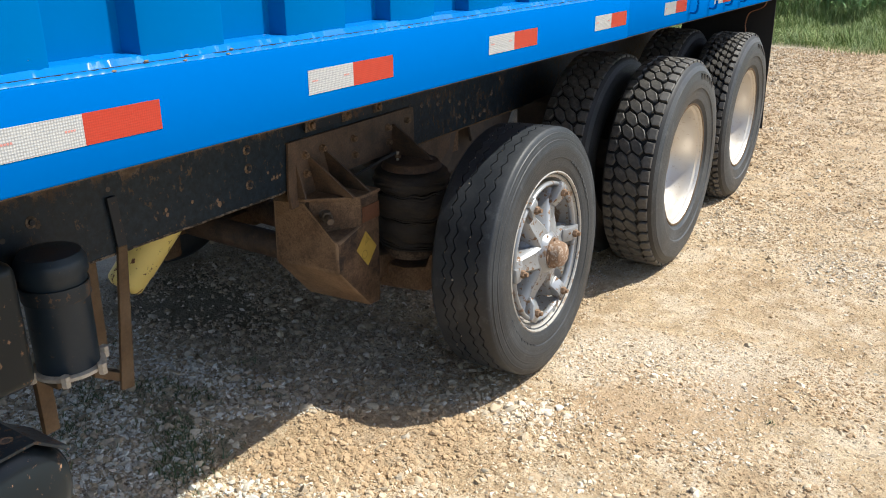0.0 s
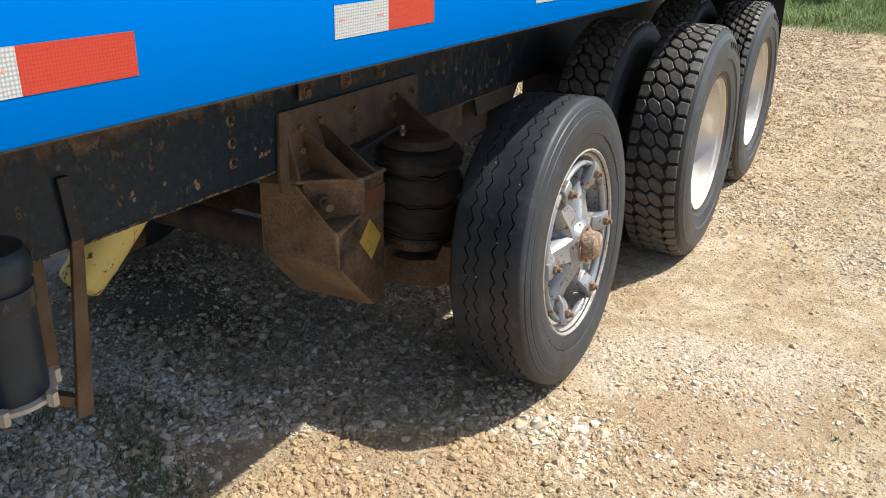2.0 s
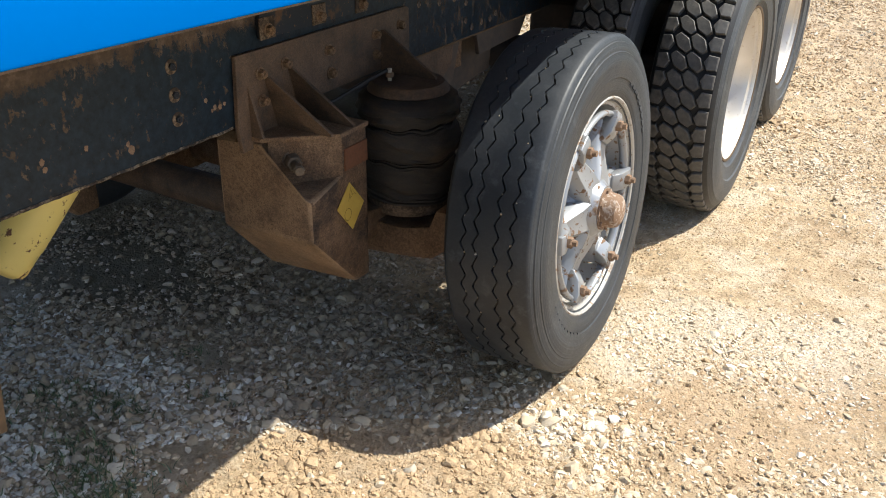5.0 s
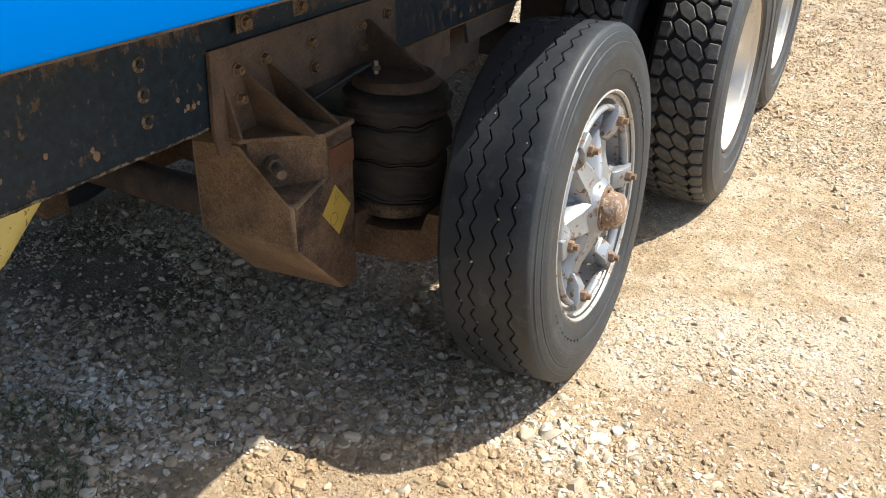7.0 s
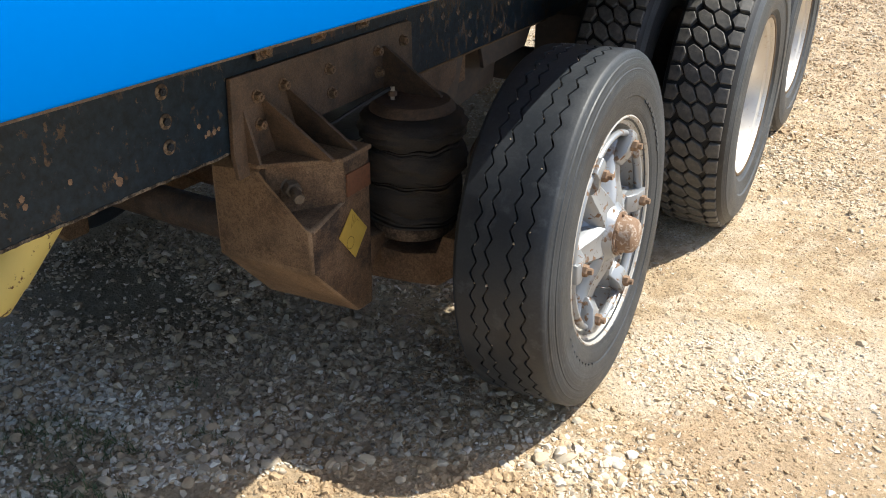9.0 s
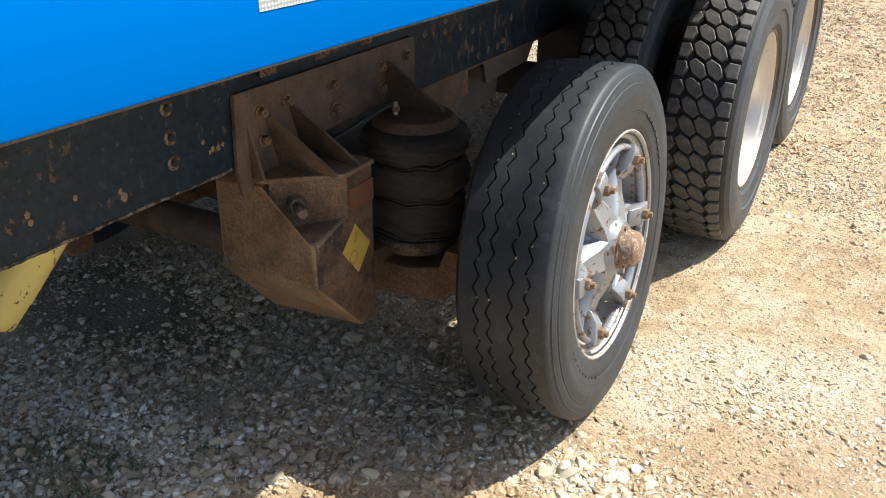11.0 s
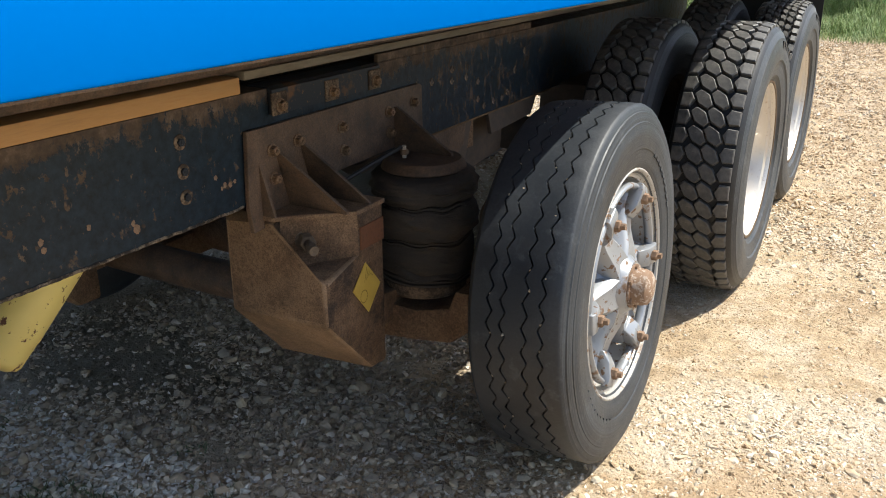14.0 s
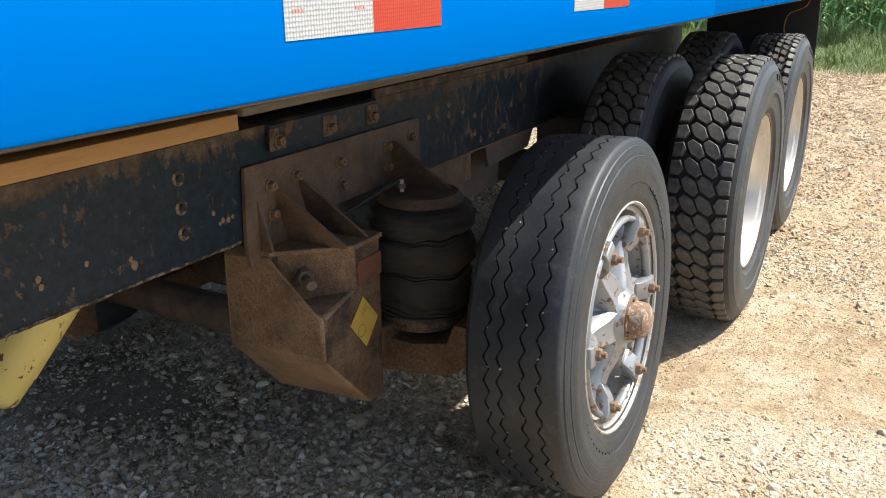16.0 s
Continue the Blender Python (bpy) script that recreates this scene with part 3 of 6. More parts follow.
def ground_z(x, y):
    """Height of the ground: gentle hollows, clods near by, and a low bank at the verge."""
    near = 1.0 - soft(6.0, 16.0, math.hypot(x, y - 1.0))
    h = 0.016 * noise.noise((x * 0.9, y * 0.9, 3.0)) + 0.010 * near * noise.noise((x * 4.0, y * 4.0, 7.0))
    h += 0.006 * near * noise.noise((x * 13.0, y * 13.0, 1.0)) + 0.0045 * near * noise.noise((x * 34.0, y * 34.0, 5.0))
    h += 0.0030 * near * noise.noise((x * 71.0, y * 71.0, 8.0))
    clod = soft(3.2, 5.0, y) * (1 - soft(9.5, 10.5, y))
    h += clod * 0.035 * abs(noise.noise((x * 6.0, y * 6.0, 9.0)))
    return h - 0.006


def axis_steps(fine0, fine1, step, far, grow):
    v = list(np.arange(fine0, fine1 + 1e-6, step))
    up, s = v[-1], step
    while up < far:
        s *= grow
        up += s
        v.append(up)
    dn, s = v[0], step
    while dn > -far:
        s *= grow
        dn -= s
        v.insert(0, dn)
    return v


def build_ground():
    xs, ys = axis_steps(-2.3, 1.7, 0.016, 1500.0, 1.10), axis_steps(-0.9, 3.6, 0.016, 1500.0, 1.03)
    verts = [(x, y, ground_z(x, y)) for y in ys for x in xs]
    w = len(xs)
    faces = [(j * w + i, j * w + i + 1, (j + 1) * w + i + 1, (j + 1) * w + i) for j in range(len(ys) - 1) for i in range(w - 1)]
    me = bpy.data.meshes.new("ground")
    me.from_pydata(verts, [], faces)
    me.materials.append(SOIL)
    me.polygons.foreach_set("use_smooth", [True] * len(me.polygons))
    return tagged(new("ground", me), "sandy beige yard soil with gravel and clods", "ground", kind="structure")


ground = build_ground()

# ---- the truck ----
truck = tagged(empty("dump_truck"), "blue tipper truck with rusty black chassis parked on gravel", "truck")
BODY_K, FRAME_K = -0.0165, -0.0075        # the truck stands a little nose up


HOOKS_Y = (2.16, 2.47, 2.76, 3.06)


def blue_body():
    rail = part("side_rail", sheared(box(-0.09, 0.0, -3.6, 1.365, 1.2235, 1.384, 0.005), BODY_K), BLUE, truck, "glossy blue lower side rail of the body", 40)
    rear = part("side_rail", sheared(box(-0.09, -0.003, 1.369, 4.35, 1.2245, 1.381, 0.005), BODY_K), BLUE, truck, "glossy blue lower side rail of the body", 40)
    # rolled lower lip, rusty along the cut edge
    part("lower_lip", sheared(box(-0.085, -0.004, -3.6, 1.36, 1.2212, 1.2245, 0.001), BODY_K), RUST_PLATE, rail, "rusty cut edge under the rail")
    part("lower_lip", sheared(box(-0.085, -0.008, 1.375, 4.35, 1.2212, 1.2255, 0.001), BODY_K), RUST_PLATE, rear)
    # sloping ledge with weld and caulk between rail and wall
    t = bmesh.new()
    n = 1500
    rows = []
    for i in range(n + 1):
        y = -3.6 + 7.95 * i / n
        w1 = 0.004 * noise.noise((y * 9, 0, 0)) + 0.0022 * noise.noise((y * 70, 2, 0))
        w2 = 0.003 * noise.noise((y * 23, 4, 0)) + 0.0020 * noise.noise((y * 90, 6, 0))
        rows.append([t.verts.new(p) for p in ((-0.002, y, 1.3835), (-0.007 + w2, y, 1.389 + w2), (-0.020, y, 1.390 + w2 * 0.5), (-0.027 + w1, y, 1.399 + w1), (-0.045, y, 1.401 + w1), (-0.085, y, 1.404), (-0.085, y, 1.38))])
    for a, b in zip(rows, rows[1:]):
        for k in range(6):
            t.faces.new((a[k], a[k + 1], b[k + 1], b[k]))
    part("weld_ledge", sheared(t, BODY_K), BLUE_WORN, rail, "blue painted weld ledge with rust bubbles", 50)
    part("ledge_gap", sheared(box(-0.0150, -0.0118, -3.6, 4.35, 1.384, 1.3903), BODY_K), HOSE, rail, "dark crack along the weld")
    for k, y in enumerate((-0.965, -0.888, -0.872, -0.815, -0.80, -0.735, -0.712, -0.69, -0.40, -0.12)):
        t = bmesh.new()
        bmesh.ops.create_icosphere(t, subdivisions=2, radius=0.0040)
        for v in t.verts:
            v.co *= 1 + 0.6 * noise.noise(v.co * 220 + Vector((k * 5, 0, 0)))
            v.co.y *= 1.2
            v.co.z *= 0.5
            v.co.x *= 0.6
        part("rust_spot", t, RUST_ORANGE, rail, "orange rust bubble in the paint", 60, pose(-0.004 - 0.014 * (k % 3), y, 1.3855 + 0.006 * (k % 3) + BODY_K * y))
    for y in HOOKS_Y:
        zc = 1.300 + BODY_K * y
        part("tie_hook", tube([(-0.004, y, zc + 0.035), (0.020, y, zc + 0.035), (0.030, y, zc + 0.02), (0.030, y, zc - 0.02), (0.020, y, zc - 0.035), (-0.004, y, zc - 0.035)], 0.006, 8), BLUE, rear, "blue painted tie-down hook", 60)
    # corrugated wall: proud bays and recessed bays
    line = []
    y = -3.817
    while y < 4.3:
        line += [(-0.068, y), (-0.033, y + 0.012), (-0.031, y + 0.018), (-0.031, y + 0.198), (-0.033, y + 0.204), (-0.068, y + 0.212)]
        y += 0.365
    t = bmesh.new()
    low = [t.verts.new((x, yy, 1.395)) for x, yy in line]
    up = [t.verts.new((x, yy, 2.35)) for x, yy in line]
    for i in range(len(line) - 1):
        t.faces.new((low[i], low[i + 1], up[i + 1], up[i]))
    wall = part("side_wall", sheared(t, BODY_K), BLUE_WALL, truck, "blue corrugated steel body wall", 30)
    part("top_rail", sheared(box(-0.12, 0.0, -3.6, 4.35, 2.33, 2.45, 0.01), BODY_K), BLUE, wall)
    # reflective tapes
    for y0, a, b in ((-1.19, rail, 0), (-0.5, rail, 0), (0.268, rail, 0), (1.029, rail, 0), (1.79, rear, 1), (2.55, rear, 1), (3.31, rear, 1)):
        o = 0.0 if not b else -0.003
        part("white_tape", sheared(box(o - 0.001, o + 0.0009, y0, y0 + 0.1515, 1.277, 1.3285), BODY_K), TAPE_WHITE, a, "white prismatic reflective tape")
        part("red_tape", sheared(box(o - 0.001, o + 0.0009, y0 + 0.1515, y0 + 0.304, 1.277, 1.3285), BODY_K), TAPE_RED, a, "red prismatic reflective tape")
        for dy in (0.012, 0.118):
            t = bmesh.new()
            for k in range(4):
                box(o, o + 0.0013, y0 + dy + 0.005 * k, y0 + dy + 0.005 * k + 0.0036, 1.303, 1.3065, bm=t)
            part("tape_print", sheared(t, BODY_K), TAPE_PRINT, a)
    # floor of the body, far side, front and rear boards
    floor = part("body_floor", sheared(box(-2.30, -0.09, -3.55, 4.3, 1.235, 1.26), BODY_K), DARK, truck, "dirty underside of the body")
    for k in range(11):
        yy = -3.3 + 0.72 * k
        part("cross_member", sheared(box(-2.25, -0.60, yy, yy + 0.06, 1.17, 1.236, 0.004), BODY_K), DARK, floor)
    part("far_wall", sheared(box(-2.39, -2.30, -3.6, 4.35, 1.2275, 2.45, 0.006), BODY_K), BLUE, truck)
    part("front_board", sheared(box(-2.30, -0.09, -3.6, -3.53, 1.26, 2.4), BODY_K), BLUE, truck)
    part("tailgate", sheared(box(-2.30, -0.09, 4.28, 4.35, 1.26, 2.4), BODY_K), BLUE, truck)
    # long sill above the chassis, with its wooden spacer
    part("long_sill", sheared(box(-0.83, -0.752, -3.5, 4.2, 1.062, 1.236, 0.004), BODY_K * 0.6), RUST_PLATE, truck)
    part("long_sill", sheared(box(-1.59, -1.51, -3.5, 4.2, 1.062, 1.236, 0.004), BODY_K * 0.6), RUST_PLATE, truck)
    part("wood_spacer", sheared(box(-0.832, -0.738, -2.2, 0.215, 1.0165, 1.0525, 0.003), FRAME_K), WOOD, truck, "sawn oak spacer board on the chassis rail", 40)
    part("wood_spacer", sheared(box(-0.832, -0.742, 0.235, 3.6, 1.042, 1.062, 0.003), FRAME_K), WOOD_GREY, truck, "thin grey weathered spacer board", 40)


def hexagon(r, h, bm=None, m=None):
    """A bolt head or nut along +x."""
    t = lathe([(0, 0), (0, r), (h * 0.85, r), (h, r * 0.86), (h, 0)], 6)
    if m is not None:
        moved(t, m)
    return join(bm, t)


def bolt_mesh(r, h, washer=True, mat=RUST_BOLT):
    t = bmesh.new()
    if washer:
        lathe([(0, 0), (0, r * 1.35), (h * 0.18, r * 1.35), (h * 0.18, 0)], 14, t)
    hexagon(r, h, t, pose(h * 0.15, 0, 0))
    lathe([(h, 0), (h, r * 0.5), (h * 1.35, r * 0.45), (h * 1.35, 0)], 10, t)
    return finish(t, "bolt", mat)


def chassis():
    rails = []
    for web, inner in ((-0.740, -0.832), (-1.600, -1.508)):
        s = 1 if inner < web else -1
        o = web - s * 0.009
        t = slab([(web, 0.768), (web, 1.0155), (inner, 1.0155), (inner, 1.0065), (o, 1.0065), (o, 0.777), (inner, 0.777), (inner, 0.768)], "y", -3.6, 3.98)
        rails.append(part("chassis_rail", sheared(t, FRAME_K), FRAME_BLACK, truck, "black channel rail with flaked paint and rust"))
    rail = rails[0]
    # rolled lower edge, bent up and scaly with rust
    t = bmesh.new()
    n = 420
    prev = None
    for i in range(n + 1):
        y = -3.4 + (0.19 + 3.4) * i / n
        k = 0.0022 * noise.noise((y * 30, 0, 2)) + 0.0034 * noise.noise((y * 140, 3, 2))
        ring = [t.verts.new((-0.741 + a, y, 0.7655 + b + k)) for a, b in ((0.0030, 0.0045), (0.0042, 0.0008), (0.001, -0.0025), (-0.03, -0.002), (-0.03, 0.0045))]
        if prev:
            for q in range(5):
                t.faces.new((prev[q], prev[(q + 1) % 5], ring[(q + 1) % 5], ring[q]))
        prev = ring
    part("lower_edge", sheared(t, FRAME_K), EDGE_SCALE, rail, "rust-scaled lower edge of the rail", 50)
    part("lower_edge", sheared(box(-0.775, -0.7365, 0.96, 1.95, 0.7625, 0.7685, 0.001), FRAME_K), RUST_TAN, rail, "tan rusted lower edge of the rail")
    small, large = bolt_mesh(0.0090, 0.006, mat=FRAME_PLAIN), bolt_mesh(0.0120, 0.013, mat=RUST)
    washer = finish(lathe([(0, 0), (0, 0.0165), (0.0015, 0.0160), (0.0018, 0)], 18), "washer", RUST_DARK)
    for y, z in ((0.029, 0.949), (0.029, 0.888), (0.029, 0.834), (-0.72, 0.93), (-0.72, 0.85)):
        part("bolt", small, None, rail, m=pose(-0.7395, y, z, random.uniform(0, 60)))
        part("washer", washer, None, rail, "rust-ringed washer", m=pose(-0.7397, y, z))
    # Holes are flat dark discs: their inner shade is only a colour.
    hole = finish(lathe([(0, 0), (0, 0.0072), (0.0013, 0.0072), (0.0013, 0)], 12), "bolt_hole", DARK)
    t = lathe([(0, 0.0070), (0.0008, 0.0076), (0.0009, 0.0098), (0, 0.0115)], 18)
    for v in t.verts:
        k = 1 + 0.22 * noise.noise(v.co * 160)
        v.co.y *= k
        v.co.z *= 1.2 * k
    ring = finish(t, "hole_rim", RUST_DARK)
    for y, z in ((1.156, 0.937), (1.251, 0.901), (1.333, 0.875), (1.333, 0.816), (1.45, 0.791), (1.515, 0.79), (1.559, 0.802), (1.378, 0.785), (1.031, 0.918), (1.155, 0.903), (-0.49, 0.955), (-0.80, 0.905), (1.62, 0.87), (1.70, 0.93)):
        part("bolt_hole", hole, None, rail, m=pose(-0.740, y, z))
        if y > 1.0:
            part("hole_rim", ring, None, rail, m=pose(-0.7402, y, z, 40 * y))
    for y, z, s in ((0.116, 0.853, 1.0), (0.141, 0.831, 1.1), (0.158, 0.828, 1.2), (0.172, 0.831, 0.9), (0.132, 0.826, 0.8), (-0.105, 0.806, 1.7), (-0.112, 0.820, 1.0), (-0.309, 0.845, 1.2), (-0.306, 0.830, 1.1), (-0.21, 0.842, 1.0)):
        t = bmesh.new()
        bmesh.ops.create_icosphere(t, subdivisions=3, radius=0.0043 * s)
        for v in t.verts:
            v.co *= 1 + 0.6 * noise.noise(v.co * 420 + Vector((y * 50, z * 40, 0)))
            v.co.x *= 0.16
            v.co.z *= 1.25
        part("rust_blister", t, RUST_ORANGE, rail, "pale chipped rust spot", 60, pose(-0.7395, y, z))
    # angle along the top of the rail, with three bolts
    t = slab([(-0.738, 0.957), (-0.726, 0.957), (-0.726, 1.013), (-0.738, 1.019), (-0.80, 1.019), (-0.80, 1.012), (-0.738, 1.010)], "y", 0.30, 0.735, 0.0)
    angle = part("top_angle", sheared(t, FRAME_K), FRAME_PLAIN, truck, "black angle iron bolted along the rail top")
    for y in (0.322, 0.521, 0.707):
        part("bolt_pad", sheared(box(-0.727, -0.722, y - 0.028, y + 0.026, 0.955, 1.006, 0.002), FRAME_K), RUST_DARK, angle)
        part("bolt", large, None, angle, m=pose(-0.722, y, 0.976 + FRAME_K * y, random.uniform(0, 60)))
    part("sill_plate", sheared(box(-0.752, -0.7375, 0.745, 1.75, 1.0165, 1.040, 0.003), FRAME_K), FRAME_BLACK, truck, "dark blue-black sill plate above the rail")
    for y in (-2.6, -1.1, 1.55, 2.78, 4.1):
        part("chassis_cross_member", box(-1.51, -0.83, y, y + 0.09, 0.80, 0.98, 0.006), DARK, truck)
    # Added cross piece, not seen: blocks the bright ground behind the air spring.
    part("chassis_cross_member", box(-1.51, -0.84, 0.57, 0.63, 0.60, 0.80, 0.006), DARK, truck)
    part("axle_stop_plate", slab([(0.985, 0.775), (1.42, 0.772), (1.36, 0.60), (1.22, 0.50), (1.06, 0.52), (1.00, 0.64)], "x", -0.815, -0.80, 0.002), DARK, truck, "rusted stop plate under the rail")
    part("inner_plate", slab([(0.93, 0.800), (1.36, 0.796), (1.33, 0.66), (1.16, 0.56), (0.97, 0.55)], "x", -0.800, -0.790, 0.003), RUST_PLATE, truck, "brown rusted plate behind the rail")
    # Added dark sheet, stands in for the deep shade behind the rail.
    part("inner_plate", slab([(1.36, 0.796), (1.80, 0.79), (1.76, 0.54), (1.34, 0.50), (1.14, 0.52)], "x", -0.872, -0.860, 0.003), DARK, truck)
    # Added to cover the bright ground that showed below the rail.
    part("chassis_cross_member", box(-1.51, -0.82, 1.36, 1.46, 0.62, 0.80, 0.006), RUST, truck, "added rusty cross member hiding the ground behind")
    # Added plate, shuts off the view of sunlit ground beside the tyre.
    part("gap_cover", slab([(1.46, 0.775), (1.92, 0.772), (1.84, 0.67), (1.50, 0.66)], "x", -0.785, -0.770, 0.002), DARK, truck, "added dark plate covering the bright gap under the rail")
    # rear suspension block seen between the wheels
    part("rear_suspension", box(-0.83, -0.58, 2.05, 3.5, 0.42, 0.76, 0.02), DARK, truck)


def hanger(side):
    """Rusted hanger of the lift axle: bolted plate, gussets, box and pivot bolt. side 1: outer face towards +x; -1 mirrored."""
    f = pose(0, 0, 0) if side > 0 else Matrix.Translation((-2.41, -0.08, 0)) @ Matrix.Diagonal((-1, 1, 1, 1))
    unit = empty("axle_hanger", truck, None, "brown rusted lift axle hanger bracket under the rail")
    unit.parent = truck

    def put(name, t, mt, label="", smooth=None, parent=unit):
        return part(name, moved(t, f), mt, parent, label, smooth)
    put("rail_plate", slab([(0.208, 0.934), (0.935, 0.929), (0.952, 0.922), (0.955, 0.772), (0.50, 0.768), (0.47, 0.72), (0.205, 0.70), (0.196, 0.765)], "x", -0.7385, -0.7265, 0.002), RUST_PLATE, "rusted plate with remains of black paint")
    p = {k: Vector(v) for k, v in dict(
        A=(-0.852, 0.240, 0.704), J=(-0.700, 0.240, 0.716), E=(-0.560, 0.237, 0.597), H=(-0.560, 0.239, 0.484), B=(-0.856, 0.240, 0.473),
        Bb=(-0.846, 0.398, 0.290), D=(-0.572, 0.425, 0.290), I=(-0.563, 0.482, 0.292), R=(-0.560, 0.482, 0.727), K=(-0.560, 0.372, 0.727),
        L=(-0.560, 0.372, 0.622), F=(-0.700, 0.262, 0.600), U=(-0.852, 0.482, 0.727), V=(-0.846, 0.482, 0.290), J2=(-0.700, 0.262, 0.727), A2=(-0.852, 0.262, 0.727)).items()}
    t = bmesh.new()
    v = {k: t.verts.new(c) for k, c in p.items()}
    for q in ("A B H E J", "B Bb D H", "H D I R K L E", "J2 F L K", "E L F", "J E F J2", "A J J2 A2", "A2 J2 K R U", "R I V U", "Bb V I D", "A A2 U V Bb B"):
        t.faces.new([v[k] for k in q.split()])
    bmesh.ops.recalc_face_normals(t, faces=t.faces)
    sharp = [e for e in t.edges if {e.verts[0], e.verts[1]} & {v["H"], v["D"], v["E"], v["B"], v["I"]}]
    bmesh.ops.bevel(t, geom=sharp, offset=0.011, segments=3, affect='EDGES', profile=0.5, clamp_overlap=True)
    for f_ in t.faces:
        f_.normal_update()
        if f_.normal.x > 0.9 and f_.calc_center_median().x > -0.57:
            f_.material_index = 1
        elif f_.calc_area() < 0.0045 or f_.calc_center_median().z < 0.49 and f_.normal.z < -0.15 and f_.normal.y < 0.2:
            f_.material_index = 2          # worn edges; undersides lighter, light bounced off the ground put into the colour
    box_ob = put("hanger_box", t, [RUST, RUST_PITTED, RUST_WORN_LIT], "brown rusted folded steel box", 35)
    put("patch_plate", box(-0.561, -0.556, 0.378, 0.476, 0.632, 0.690, 0.002), RUST_RED, "reddish rust patch", parent=box_ob)
    put("top_lip", slab([(-0.735, 0.238), (-0.702, 0.236), (-0.557, 0.366), (-0.557, 0.486), (-0.735, 0.486)], "z", 0.722, 0.734, 0.003), RUST, parent=box_ob)
    for y, top in ((0.335, 0.872), (0.425, 0.872)):
        t = slab([(-0.728, top), (-0.728, 0.733), (-0.562, 0.733), (-0.562, 0.740), (-0.718, top)], "y", y, y + 0.010, 0.001)
        for q in t.verts:
            q.co.y -= 0.28 * (q.co.z - 0.733)
        put("gusset", t, RUST_PLATE, "triangular rusted gusset")
    put("gusset", slab([(-0.728, 0.862), (-0.728, 0.733), (-0.692, 0.733)], "y", 0.238, 0.247, 0.001), RUST_PLATE)
    put("gusset", slab([(-0.728, 0.885), (-0.728, 0.765), (-0.545, 0.765), (-0.545, 0.773), (-0.718, 0.885)], "y", 0.80, 0.812, 0.001), RUST_PLATE)
    large = bolt_mesh(0.0118, 0.015, mat=RUST)
    for y, z in ((0.285, 0.877), (0.378, 0.881), (0.286, 0.811), (0.554, 0.878), (0.559, 0.816), (0.771, 0.877), (0.773, 0.819), (0.90, 0.881)):
        part("bolt", large, None, unit, m=f @ pose(-0.7265, y, z, random.uniform(0, 60)) if side > 0 else pose(-2.41 + 0.7265, y - 0.08, z, 0, 0, 180))
    # pivot bolt out of the recess
    d = Vector((0.10, -0.075, -0.004)).normalized()
    base = Vector((-0.668, 0.305, 0.668))
    t = rod(base - d * 0.03, base + d * 0.012, 0.024, 18)
    t = rod(base, base + d * 0.088, 0.0110, 14, t)
    hexagon(0.0150, 0.016, t, Matrix.Translation(base + d * 0.066) @ d.to_track_quat('X', 'Z').to_matrix().to_4x4())
    hexagon(0.0215, 0.024, t, Matrix.Translation(base + d * 0.014) @ d.to_track_quat('X', 'Z').to_matrix().to_4x4())
    put("pivot_bolt", t, NUT_GREY, "rusty pivot bolt with nut", 40)
    if side > 0:
        # diamond label on the outer wall
        c = Vector((-0.5575, 0.397, 0.531))
        dia = [(0.394, 0.597), (0.454, 0.524), (0.400, 0.463), (0.338, 0.540)]
        lab = put("warning_label", slab(dia, "x", -0.5592, -0.5575), LABEL, "faded yellow diamond label with worn print")
        t = bmesh.new()
        for k in range(14):
            a0, a1 = 2 * math.pi * k / 14, 2 * math.pi * (k + 0.8) / 14
            for r in (0.0135,):
                q = [(0.382 + rr * 1.0 * math.cos(a), 0.512 + rr * 1.1 * math.sin(a)) for rr, a in ((r, a0), (r + 0.0022, a0), (r + 0.0022, a1), (r, a1))]
                slab(q, "x", -0.5578, -0.5571, bm=t)
        for k in range(5):
            yy = 0.386 + 0.006 * k
            slab([(yy, 0.547 + 0.004 * k), (yy + 0.0016, 0.547 + 0.004 * k), (yy + 0.012, 0.583 - 0.007 * k), (yy + 0.0104, 0.583 - 0.007 * k)], "x", -0.5578, -0.5571, bm=t)
        put("label_print", t, INK, "brown worn print bars", parent=lab)


